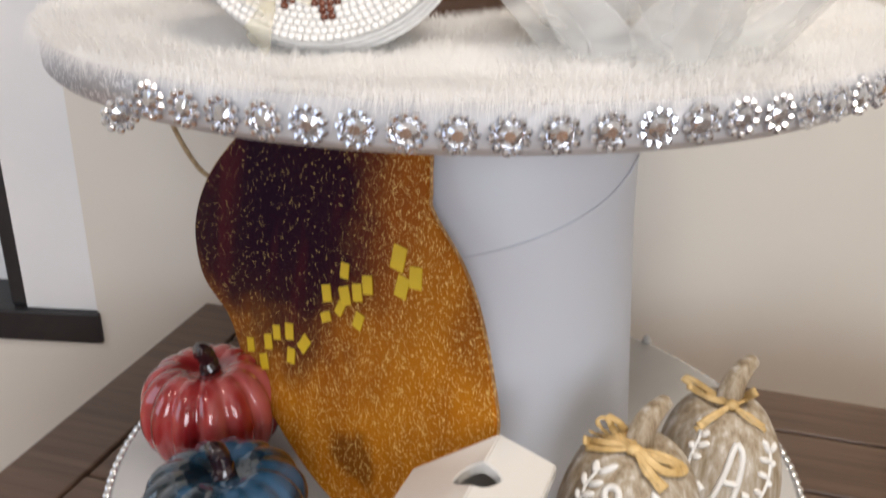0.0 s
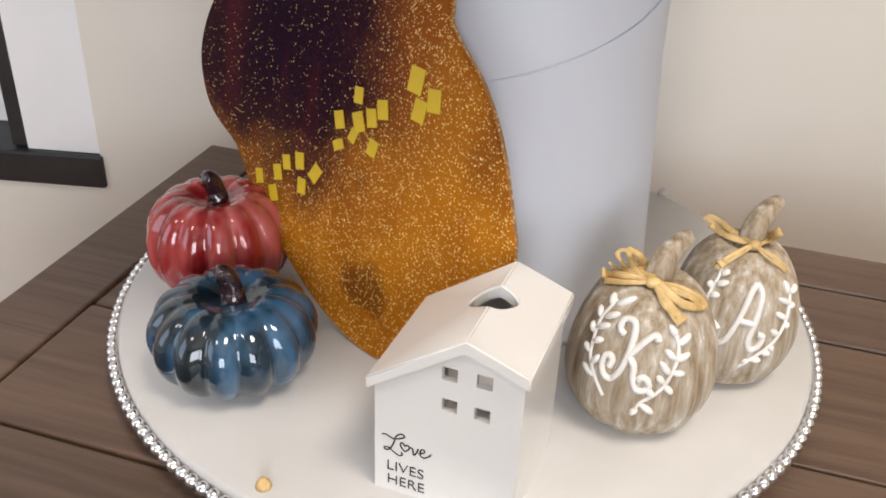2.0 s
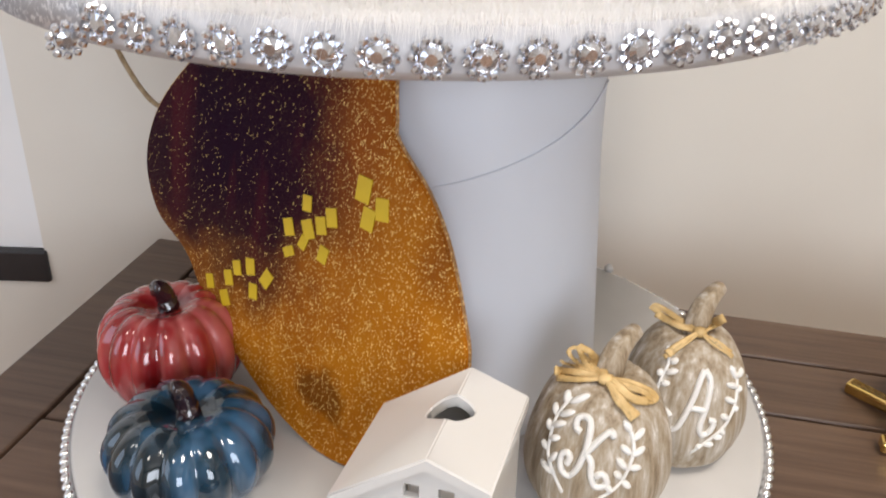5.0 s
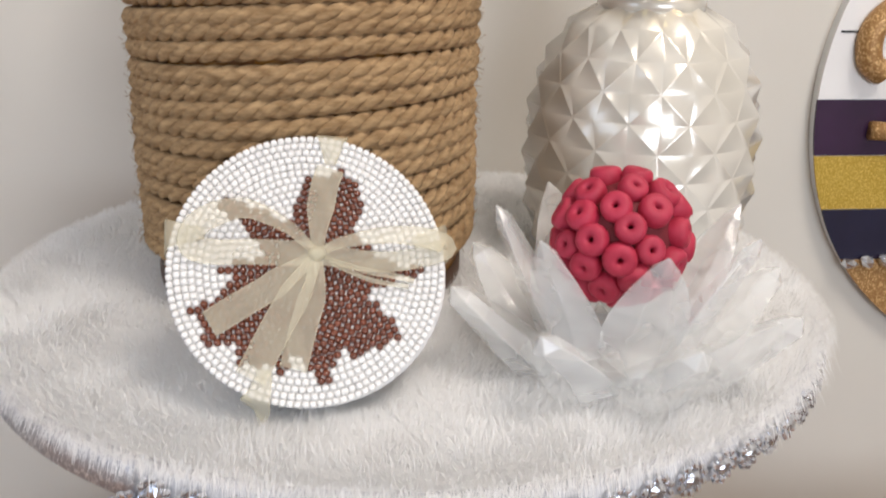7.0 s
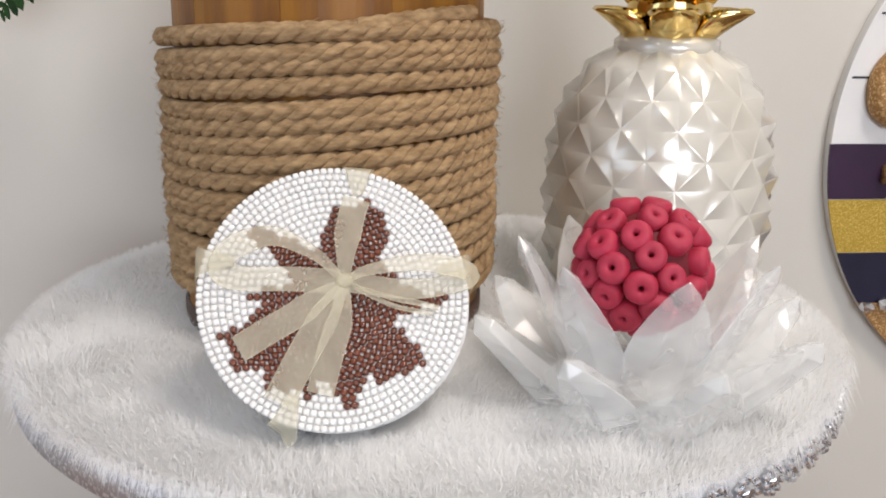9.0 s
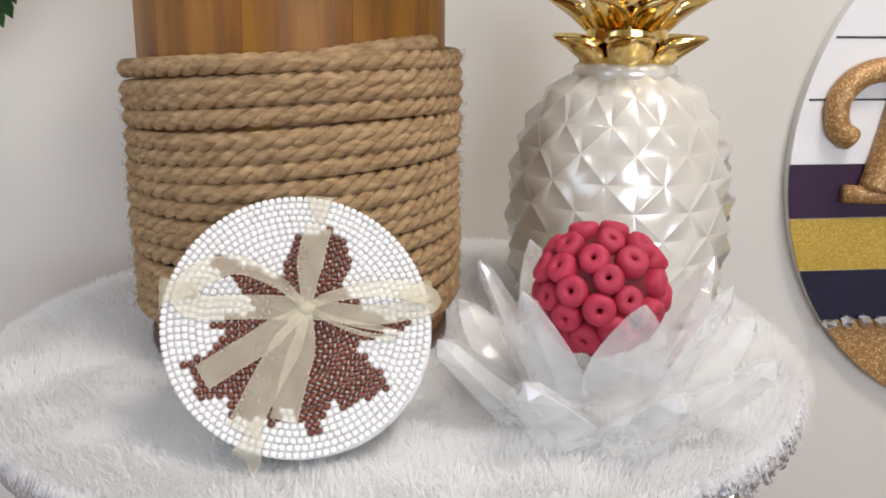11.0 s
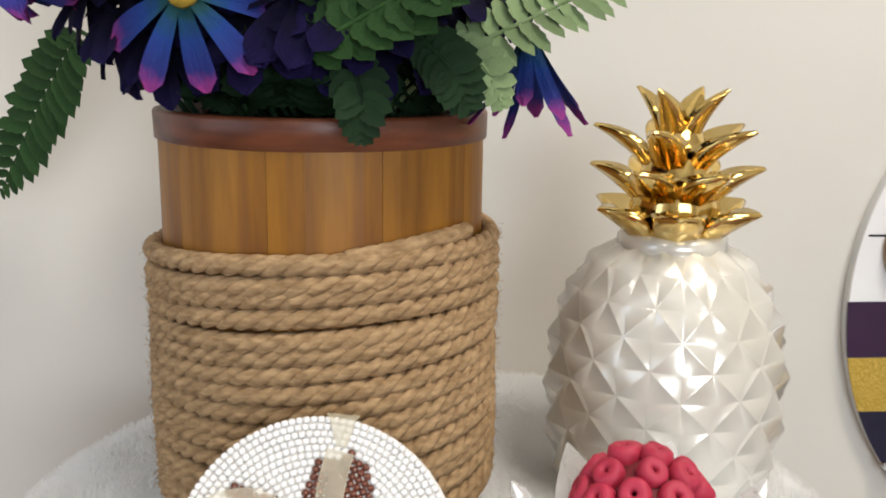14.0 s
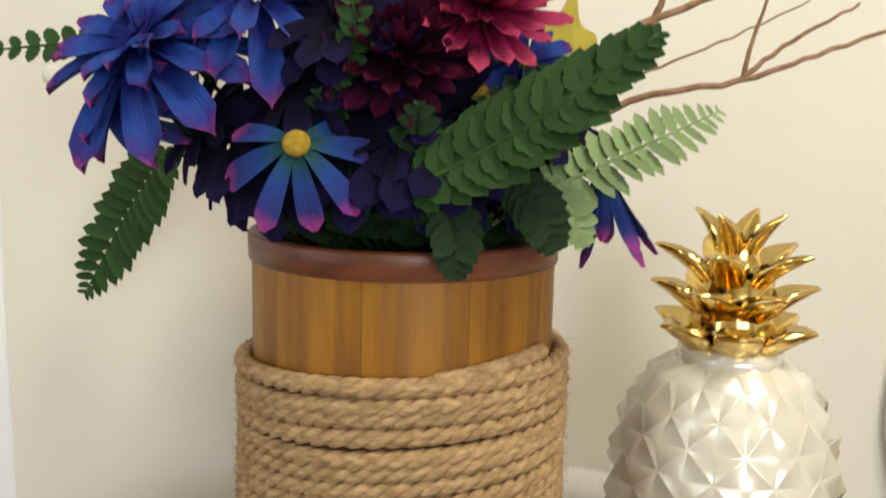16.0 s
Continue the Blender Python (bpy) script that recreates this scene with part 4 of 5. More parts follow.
for i in range(-7, 36):
    a = math.radians(-87.9) + STEP_A * i
    wob = 0.0006 * math.sin(5 * a) + 0.0003 * math.cos(11 * a)
    fm = Matrix.Translation(((TR + 0.0012) * math.cos(a), (TR + 0.0012) * math.sin(a), 0.0088 + wob)) @ pose(0, 0, 0, 0, 0, math.degrees(a) + 90) @ pose(0, 0, 0, 4 * math.sin(3 * a), 25 * math.sin(i * 1.7), 0) @ Matrix.Diagonal((1.06, 1.06, 1.06, 1))
    fl = part("rhinestone_flower", _ring, None, tray, m=fm)
    part("gem", _gem, None, fl)
    part("setting", _rimlet, None, fl)
_bm = bmesh.new()
_rows = []
for k in range(120):
    a = math.radians(-121.5) - math.radians(1.7) * k
    _rows.append([_bm.verts.new((r * math.cos(a), r * math.sin(a), z)) for r, z in ((TR + 0.0004, 0.0025), (TR + 0.0016, 0.004), (TR + 0.0016, 0.0145), (TR + 0.0004, 0.016))])
for p, q in zip(_rows, _rows[1:]):
    for i in range(3):
        _bm.faces.new((p[i], p[i + 1], q[i + 1], q[i]))
part("glitter_band", _bm, SILVERGLIT, tray, "silver glitter edge band")
_a = math.radians(-122.5)
loose = part("loose_flower", _ring, None, tray, "rhinestone flower hanging loose", m=Matrix.Translation(((TR + 0.0055) * math.cos(_a), (TR + 0.0055) * math.sin(_a), 0.0035)) @ pose(0, 0, 0, 0, 0, math.degrees(_a) + 90 + 72) @ pose(0, 0, 0, 12, 20, 0))
part("gem", _gem, None, loose)

# ---- stave basket wrapped in jute rope ----
BC = (-0.047, 0.4535)
BH = 1.157 - FS
basket = thing("stave_basket", "honey-stained stave basket wrapped in jute rope on the fur tray", "basket", pose(*BC, FS - 0.004))
NS = 10


def stave(n):
    bm = bmesh.new()
    half = math.pi / n - 0.0012
    grid = [[bm.verts.new((rr * math.cos(half * k / 3), rr * math.sin(half * k / 3), z)) for k in range(-3, 4) for rr in (0.0690 + 0.0005 * (1 - (k / 3) ** 2),)] for z in (0, 0.05, 0.1, 0.15, BH - 0.002)]
    for p, q in zip(grid, grid[1:]):
        for i in range(6):
            bm.faces.new((p[i], p[i + 1], q[i + 1], q[i]))
    r = bmesh.ops.extrude_face_region(bm, geom=list(bm.faces))
    for v in r["geom"]:
        if isinstance(v, bmesh.types.BMVert):
            f = math.hypot(v.co.x, v.co.y)
            v.co.x, v.co.y = v.co.x * (f - 0.003) / f, v.co.y * (f - 0.003) / f
    return mesh_of("stave", bm, STAINED, False)


_st = stave(NS)
for i in range(NS):
    part("stave", _st, None, basket, m=pose(0, 0, 0, 0, 0, 360 * i / NS - 15))
part("rim_band", lathe([(0.0694, BH - 0.0125), (0.0708, BH - 0.012), (0.0711, BH - 0.0017), (0.0704, BH - 0.0004), (0.066, BH - 0.0002), (0.066, BH - 0.0125)], 72), SHADED_RIMWOOD, basket, "red-brown rim band")
part("base_band", lathe([(0, 0.001), (0.07, 0.001), (0.0712, 0.002), (0.0712, 0.012), (0.0697, 0.013)], 72), DARKBAND, basket, "dark base band")
_pts = []
TURNS, Z0, Z1, RR = 16.4, 0.0235, 0.1385, 0.0733
NSEG = 5200
for k in range(NSEG + 1):
    f = k / NSEG
    a = math.radians(-78) + 2 * math.pi * TURNS * f
    sag = 0.0016 * math.sin(a * 1.03 + 1.1) + 0.0009 * math.sin(a * 0.71 + 3 * f) + 0.0011 * math.sin(a * 2.0 + 5 * f) + 0.0007 * math.sin(a * 0.37 + 2)
    tilt = 0.0019 * math.cos(a + 0.4) + 0.0016 * math.cos(a) * max(0.0, f - 0.5)
    _pts.append((math.cos(a) * (RR + 0.0004 * math.sin(a * 3.1)), math.sin(a) * (RR + 0.0004 * math.cos(a * 2.3)), Z0 + (Z1 - Z0) * f + sag + tilt))
part("rope", twisted(_pts, 0.0041, 3, 0.0235), JUTE, basket, "twisted jute rope")
_fz = bmesh.new()
_r = random.Random(3)
for k in range(1200):
    q = Vector(_pts[_r.randrange(NSEG)])
    d = Vector((q.x, q.y, 0)).normalized()
    e = q + d * 0.0038 + Vector((0, 0, _r.uniform(-0.003, 0.003)))
    w = Vector((-d.y, d.x, 0)) * _r.uniform(-0.006, 0.006) + d * _r.uniform(0.0005, 0.003) + Vector((0, 0, _r.uniform(-0.002, 0.003)))
    tube(_fz, [e, e + w * 0.5 + d * 0.0004, e + w], 0.00011, 3)
_f = part("rope_fibres", _fz, JUTE, basket, "loose jute fibres")
_f["kind"] = "stuff"
part("rope_end", tube(bmesh.new(), spline([(0.0715 * math.cos(a), 0.0715 * math.sin(a), z) for a, z in ((-1.42, 0.1395), (-1.2, 0.1415), (-0.95, 0.1435), (-0.6, 0.1445))], 10), 0.0036, 12, lobes=4, lay=0.024), JUTE, basket, "frayed rope end")

# ---- pearl pineapple with a gold crown ----
pine = thing("pineapple_jar", "pearl-white faceted ceramic pineapple with gold leaf crown", "ornament", pose(0.1155, 0.4655, FS - 0.002, 0, 0, 5))
PH = 1.0945 - FS + 0.002
NR, NA = 10, 12


def pine_r(z):
    f = z / PH
    return 0.0535 * max(0.02, 1 - abs((f - 0.43) / 0.6) ** 2.35) ** 0.5 if f > 0.43 else 0.0535 * max(0.02, 1 - abs((f - 0.43) / 0.66) ** 2.5) ** 0.5


_bm = bmesh.new()


def pv(k, i, lift=0.0):
    z = min(max(PH * (k / NR), 0.0), PH)
    r = pine_r(z) + lift * min(1.0, pine_r(z) / 0.04)
    a = 2 * math.pi * (i + 0.5 * (k % 2)) / NA
    return Vector((r * math.cos(a), r * math.sin(a), z))


_grid = {(k, i): _bm.verts.new(pv(k, i)) for k in range(NR + 1) for i in range(NA)}
for k in range(NR - 1):
    for i in range(NA):
        l = _grid[k + 1, (i - 1 + (k % 2)) % NA]
        r = _grid[k + 1, (i + (k % 2)) % NA]
        b, t = _grid[k, i], _grid[k + 2, i]
        c = _bm.verts.new(pv(k + 1, i + (0.0 if k % 2 == 0 else 0.5) - (0.5 if (k + 1) % 2 else 0.0) + (0.0), 0.0052))
        a = 2 * math.pi * (i + 0.5 * (k % 2)) / NA
        z = PH * (k + 1) / NR
        rr = pine_r(z) + 0.0053 * min(1.0, pine_r(z) / 0.045)
        c.co = Vector((rr * math.cos(a), rr * math.sin(a), z + 0.0012))
        for p, q in ((b, r), (r, t), (t, l), (l, b)):
            _bm.faces.new((p, q, c))
for k in (0, NR):
    _bm.faces.new([_grid[k, i] for i in range(NA)])
for k in (0, NR - 1):
    for i in range(NA):
        if k == 0:
            _bm.faces.new((_grid[0, i], _grid[0, (i + 1) % NA], _grid[1, i]))
        else:
            _bm.faces.new((_grid[NR, i], _grid[NR, (i + 1) % NA], _grid[NR - 1, (i + (NR % 2)) % NA if NR % 2 else i]))
_e = [e for e in _bm.edges if len(e.link_faces) == 2]
bmesh.ops.recalc_face_normals(_bm, faces=_bm.faces)
bmesh.ops.bevel(_bm, geom=_e, offset=0.0005, segments=2, affect="EDGES")
part("body", _bm, PEARL, pine)
part("neck", lathe([(0, PH - 0.008), (0.026, PH - 0.008), (0.0255, PH - 0.001), (0.0225, PH + 0.0012), (0, PH + 0.0012)], 40), PEARL, pine)
crown = part("crown", lathe([(0, PH), (0.0215, PH + 0.0005), (0.0205, PH + 0.006), (0.021, PH + 0.012), (0.017, PH + 0.026), (0.013, PH + 0.042), (0.008, PH + 0.052), (0, PH + 0.054)], 40), GOLD, pine, "shiny gold crown")


def crown_leaf(length, width):
    """A thick keeled leaf, root at the origin, growing out along x and curling up."""
    bm = bmesh.new()
    rows = []
    for k in range(9):
        s = k / 8
        w = width * (0.62 + 0.9 * s - 1.52 * s ** 2.6) if k < 8 else width * 0.02
        x = length * (0.62 * s + 0.38 * s * s)
        z = length * (0.95 * s - 0.35 * s * s)
        th = 0.0026 * (1 - 0.5 * s)
        rows.append([bm.verts.new(v) for v in ((x - 0.15 * w, -w, z + 0.20 * w), (x + 0.1 * w, 0, z - 0.3 * w), (x - 0.15 * w, w, z + 0.20 * w), (x + th, w * 0.8, z - th), (x + th * 1.2, 0, z - th - 0.32 * w), (x + th, -w * 0.8, z - th))])
    for p, q in zip(rows, rows[1:]):
        for i in range(6):
            bm.faces.new((p[i], p[(i + 1) % 6], q[(i + 1) % 6], q[i]))
    bm.faces.new(rows[0])
    bm.faces.new(rows[-1])
    return mesh_of("leaf", bm, GOLD)


for tier, (n, r0, z0, ln, wd, tilt, off) in enumerate(((6, 0.0165, 0.001, 0.0235, 0.0155, 2, 12), (6, 0.0125, 0.0155, 0.027, 0.0145, -2, 40), (5, 0.0085, 0.03, 0.031, 0.0115, -4, 15), (4, 0.0035, 0.040, 0.0285, 0.0085, -26, 40))):
    _lf = crown_leaf(ln, wd)
    for i in range(n):
        part("leaf", _lf, None, crown, m=pose(0, 0, PH + z0, 0, 0, 360 * i / n + off) @ pose(r0, 0, 0, 0, tilt, 0))

# ---- crystal lotus with the bead ball ----
LC = (0.0698, 0.3395)
lotus = thing("crystal_lotus", "clear crystal lotus candle holder on the white fur", "candle holder", pose(*LC, FS - 0.001))


def crystal_petal(length, width, thick, lean):
    """A pointed, faceted, thick glass petal standing out from the hub."""
    bm = bmesh.new()
    prof = ((0.0, 0.5), (0.1, 0.8), (0.24, 0.96), (0.4, 1.0), (0.58, 0.9), (0.76, 0.64), (0.9, 0.32))
    rows = []
    for s, w in prof:
        x = length * (math.sin(lean) * s + 0.12 * s * s)
        z = length * math.cos(lean) * s * (0.82 + 0.18 * s)
        t = thick * (1 - 0.55 * s)
        hw = width * w
        rows.append([bm.verts.new(v) for v in ((x - t * 0.35, -hw * 0.55, z + t * 0.4), (x - t * 0.2, hw * 0.55, z + t * 0.4), (x + t * 0.25, hw, z), (x + t, 0.35 * hw, z - t * 0.4), (x + t, -0.35 * hw, z - t * 0.4), (x + t * 0.25, -hw, z))])
    for p, q in zip(rows, rows[1:]):
        for i in range(6):
            bm.faces.new((p[i], p[(i + 1) % 6], q[(i + 1) % 6], q[i]))
    tip = bm.verts.new((length * (math.sin(lean) + 0.14), 0, length * math.cos(lean)))
    for i in range(6):
        bm.faces.new((rows[-1][i], rows[-1][(i + 1) % 6], tip))
    bm.faces.new(rows[0])
    bmesh.ops.recalc_face_normals(bm, faces=bm.faces)
    bmesh.ops.bevel(bm, geom=list(bm.edges), offset=0.00035, segments=1, affect="EDGES")
    return mesh_of("petal", bm, CRYSTAL, False)


part("hub", lathe([(0, 0.001), (0.021, 0.001), (0.024, 0.003), (0.024, 0.009), (0.021, 0.013), (0.0205, 0.0105), (0, 0.010)], 12), CRYSTAL, lotus, smooth=False)
for n, r0, z0, ln, wd, th, lean, off in ((8, 0.0245, -0.001, 0.049, 0.0178, 0.012, 0.76, -85), (7, 0.0205, 0.009, 0.0545, 0.0158, 0.0075, 0.38, -92)):
    _pt = crystal_petal(ln, wd, th, lean)
    for i in range(n):
        part("petal", _pt, None, lotus, m=pose(0, 0, z0, 0, 0, 360 * i / n + off) @ pose(r0, 0, 0.003, 0, 0, 0))

ball = thing("bead_ball", "raspberry red ball of wooden beads in the crystal lotus", "ornament", pose(0.0693, 0.343, 1.0165))
_bm = bmesh.new()
bmesh.ops.create_icosphere(_bm, subdivisions=3, radius=0.0212)
part("core", _bm, RED_CORE, ball)
_bd = mesh_of("bead", lathe([(0.0008, 0.001), (0.001, 0.0037), (0.0018, 0.0044), (0.0038, 0.0046), (0.005, 0.0038), (0.0055, 0.0018), (0.0052, -0.001), (0.0044, -0.0025)], 18), RED_BEAD)
NBD = 52
_r = random.Random(11)
for i in range(NBD):
    z = 1 - 2 * (i + 0.5) / NBD
    a = i * 2.39996
    d = Vector((math.sqrt(1 - z * z) * math.cos(a), math.sqrt(1 - z * z) * math.sin(a), z))
    d = (d + Vector((_r.uniform(-0.07, 0.07), _r.uniform(-0.07, 0.07), _r.uniform(-0.07, 0.07)))).normalized()
    s = _r.uniform(0.98, 1.16)
    part("bead", _bd, None, ball, m=Matrix.Translation(d * 0.0212) @ d.to_track_quat("Z", "Y").to_matrix().to_4x4() @ pose(0, 0, 0, _r.uniform(-14, 14), _r.uniform(-14, 14), 0) @ Matrix.Diagonal((s, s, s, 1)))

# ---- beaded coasters tied with an organza bow ----
CR = 0.047
CM = frame_of((-0.0453, 0.3274, 1.0122), (1, 0.03, 0), (0, 0.53, 0.85))
coaster = thing("beaded_coaster", "white beaded coaster with brown maple leaf, leaning on the basket", "coaster", CM)
_bk = lathe([(0, -0.0012), (CR - 0.0008, -0.0012), (CR - 0.0003, 0), (CR - 0.0008, 0.0012), (0, 0.0012)], 64)
_bk = mesh_of("backing", _bk, FELT)
part("backing", _bk, None, coaster, m=pose(0, 0.0008, 0, 90))
LEAF = [(z[0] / 1000, (z[1] - 85) / 1000) for z in ((270, 830), (345, 745), (420, 590), (385, 500), (330, 415), (375, 325), (480, 165), (685, 75), (825, 65), (805, 0), (640, -15), (510, -60), (415, -135), (525, -210), (660, -425), (565, -480), (410, -540), (320, -590), (250, -485), (170, -590), (150, -745), (70, -750),
        (-15, -660), (-60, -560), (-130, -540), (-175, -740), (-235, -600), (-355, -620), (-510, -590), (-530, -450), (-690, -460), (-755, -405), (-700, -345), (-880, -170), (-745, -150), (-640, -120), (-585, -60), (-500, 40), (-715, 110), (-460, 145), (-270, 190), (-470, 420), (-625, 550), (-580, 630), (-270, 495), (-125, 430), (-110, 545), (5, 775), (150, 755))]


def in_leaf(x, z):
    inside = False
    for (x0, z0), (x1, z1) in zip(LEAF, LEAF[1:] + LEAF[:1]):
        if (z0 > z) != (z1 > z) and x < (x1 - x0) * (z - z0) / (z1 - z0) + x0:
            inside = not inside
    return inside


_bm = bmesh.new()
bmesh.ops.create_icosphere(_bm, subdivisions=2, radius=1.0)
_bm.verts.index_update()
_uv, _uf = [tuple(v.co) for v in _bm.verts], [[v.index for v in f.verts] for f in _bm.faces]
_bm.free()
_bm = bmesh.new()
bmesh.ops.create_icosphere(_bm, subdivisions=2, radius=1.0)
_brown = mesh_of("brown_bead", _bm, BBEAD)
_wv, _wf = [], []
_browns = []
_r = random.Random(5)
STEP = 0.00243
for k in range(20):
    rad = CR - 0.0011 - k * STEP
    if rad < 0.0004:
        break
    n = max(1, int(2 * math.pi * rad / 0.00252))
    o = _r.random() * 6
    for i in range(n):
        a = o + 2 * math.pi * i / n
        x, z = rad * math.cos(a), rad * math.sin(a)
        if in_leaf(x / CR, z / CR):
            _browns.append((x, z, a))
        else:
            base = len(_wv)
            for p in _uv:
                t, w = [math.copysign(abs(q) ** 0.62, q) * h for q, h in ((p[0], 0.00121), (p[2], 0.00117))]
                _wv.append((x - math.sin(a) * t + math.cos(a) * w, -0.0008 + p[1] * 0.0011, z + math.cos(a) * t + math.sin(a) * w))
            _wf += [[base + q for q in f] for f in _uf]
_me = bpy.data.meshes.new("white_beads")
_me.from_pydata(_wv, [], _wf)
_me.polygons.foreach_set("use_smooth", [True] * len(_me.polygons))
_me.materials.append(WBEAD)
_w = part("white_beads", _me, None, coaster, "rows of white seed beads")
_w["kind"] = "stuff"
for x, z, a in _browns:
    part("brown_bead", _brown, None, coaster, m=Matrix.Translation((x, -0.0008, z)) @ pose(0, 0, 0, 0, -math.degrees(a), 0) @ Matrix.Diagonal((0.0013, 0.0013, 0.0014, 1)))
for k in (1, 2, 3):
    other = thing("beaded_coaster", "white beaded coaster stacked behind the leaf coaster", "coaster", CM @ pose(0.0006 * k, 0.0038 * k, 0.0002 * k), group="stacked coasters")
    part("backing", _bk, None, other, m=pose(0, 0.0014, 0, 90))
    part("bead_edge", tube(bmesh.new(), [((CR - 0.0008) * math.cos(a), 0.0, (CR - 0.0008) * math.sin(a)) for a in (2 * math.pi * j / 90 for j in range(91))], 0.0011, 6, lobes=2, lay=0.0025), WBEAD, other)

bow = thing("organza_bow", "sheer cream organza ribbon bow tied round the coasters", "bow", CM)


def ribbon(ctrl, width, twist=0.0, w_end=1.0):
    """A thin strip along controls in the coaster's plane: (x, out, z)."""
    bm = bmesh.new()
    pts = spline([(x, -o, z) for x, o, z in ctrl], 8)
    rows = []
    n = len(pts) - 1
    for k, p in enumerate(pts):
        d = (pts[min(k + 1, n)] - pts[max(k - 1, 0)]).normalized()
        s = d.cross(Vector((0, -1, 0))).normalized()
        f = k / n
        w = width * min(1.0, 0.25 + 1.7 * f) * (1 + (w_end - 1) * f)
        tw = twist * f
        s = (s * math.cos(tw) + Vector((0, -1, 0)) * math.sin(tw)) * w
        rows.append([bm.verts.new(p + s * q + Vector((0, -0.0006 * math.sin(q * 3 + k * 0.6), 0))) for q in (-1, -0.33, 0.33, 1)])
    for p, q in zip(rows, rows[1:]):
        for i in range(3):
            bm.faces.new((p[i], p[i + 1], q[i + 1], q[i]))
    return bm, [[r[sg].co.copy() for r in rows] for sg in (0, 3)]


BX, BZ = 0.0033, 0.004
B = (BX, 0.005, BZ)
# sheer strips: loops and tails (x, out, z) and their half width
RIB = (((B, (0.0042, 0.0055, 0.0162), (0.0062, 0.004, 0.0272), (0.0085, 0.003, 0.0347)), 0.0046),
       ((B, (-0.006, 0.007, 0.0127), (-0.018, 0.009, 0.0187), (-0.029, 0.008, 0.0182), (-0.0375, 0.006, 0.0127), (-0.036, 0.0035, 0.0067), (-0.018, 0.0045, 0.0052), B), 0.0042),
       ((B, (0.01, 0.007, 0.0067), (0.022, 0.009, 0.0087), (0.037, 0.008, 0.0087), (0.0475, 0.005, 0.0052), (0.036, 0.0035, 0.0017), (0.02, 0.0045, 0.0012), B), 0.0034),
       ((B, (0.014, 0.006, -0.0008), (0.026, 0.005, -0.0038), (0.036, 0.003, -0.0058)), 0.0009),
       ((B, (0.012, 0.006, -0.0018), (0.024, 0.005, -0.0063), (0.034, 0.003, -0.0078)), 0.0007),
       ((B, (-0.006, 0.006, -0.0028), (-0.018, 0.005, -0.0103), (-0.0325, 0.003, -0.0183)), 0.0046),
       ((B, (-0.002, 0.0065, -0.0058), (-0.009, 0.0055, -0.0178), (-0.0195, 0.003, -0.0368)), 0.0052),
       ((B, (0.002, 0.006, -0.0078), (-0.0015, 0.005, -0.0198), (-0.0055, 0.003, -0.0343)), 0.0045))


def tie_strip(name, ctrl, wide):
    bm, hems = ribbon(ctrl, wide)
    strip = part(name, bm, ORGANZA, bow)
    for hem in hems:
        part("hem", tube(bmesh.new(), hem, 0.00016, 5), ORGANZA, strip, "denser woven edge")


for ctrl, w in RIB:
    tie_strip("ribbon_strip", ctrl, w)
for ctrl in (((0.0085, 0.0022, 0.036), (0.0092, 0.0022, 0.0455), (0.0095, -0.004, 0.0482), (0.0095, -0.0135, 0.0482)), ((-0.034, 0.0026, 0.0125), (-0.0455, 0.0022, 0.0125), (-0.0482, -0.005, 0.0125), (-0.0482, -0.0135, 0.0125)),
             ((0.036, 0.0028, 0.008), (0.0462, 0.0024, 0.0085), (0.0492, -0.005, 0.0085), (0.0492, -0.0135, 0.0085)), ((-0.014, 0.0026, -0.034), (-0.0175, 0.0022, -0.0445), (-0.0188, -0.005, -0.0462), (-0.0188, -0.013, -0.0462))):
    tie_strip("ribbon_wrap", ctrl, 0.0056)
_bm = bmesh.new()
bmesh.ops.create_icosphere(_bm, subdivisions=2, radius=0.0024, matrix=Matrix.Translation((BX, -0.0055, BZ)) @ Matrix.Diagonal((1.3, 0.8, 1.1, 1)))
part("knot", _bm, ORGANZA, bow)

# ---- round sign on the wall ----
SC, SR, SY = (0.489, 1.018), 0.201, WY - 0.0095
sign = thing("round_sign", "round wooden sign with painted stripes and gold glitter letter", "sign", pose(SC[0], SY, SC[1]))
STRIPES = ((0.21, 0.0, SIGNWHITE), (0.0, -0.039, PURPLE), (-0.039, -0.078, GOLDBAND), (-0.078, -0.116, NAVY), (-0.116, -0.21, GOLDGLIT))


def disc_slice(z1, z0, rad):
    top, bot = min(z1, rad * 0.9999), max(z0, -rad * 0.9999)
    zs = [bot + (top - bot) * k / 24 for k in range(25)]
    left = [(-math.sqrt(rad * rad - z * z), z) for z in zs]
    return left + [(-x, z) for x, z in reversed(left)]


part("board", slab([((SR - 0.0015) * math.cos(2 * math.pi * k / 120), (SR - 0.0015) * math.sin(2 * math.pi * k / 120)) for k in range(120)], 0.008), WHITEPAINT, sign, m=pose(0, 0.0015, 0), smooth=False)
for z1, z0, mt in STRIPES:
    part("stripe", slab(disc_slice(z1 - 0.0003, z0 + 0.0003, SR - 0.0006), 0.0018), mt, sign, smooth=False)
for z in (0.045, 0.087, 0.128, 0.168):
    w = math.sqrt(SR * SR - z * z) - 0.004
    part("groove_line", boxed(-w, w, -0.0004, 0.0004, z - 0.0007, z + 0.0007), INK, sign, smooth=False)
_lt = bmesh.new()
tube(_lt, spline([(-0.160, -0.004, 0.018), (-0.171, -0.004, 0.027), (-0.172, -0.004, 0.046), (-0.158, -0.004, 0.061), (-0.134, -0.004, 0.066), (-0.1, -0.004, 0.062), (-0.07, -0.004, 0.066)], 8), 0.0085, 12, flat=1.0, up=(0, 1, 0))
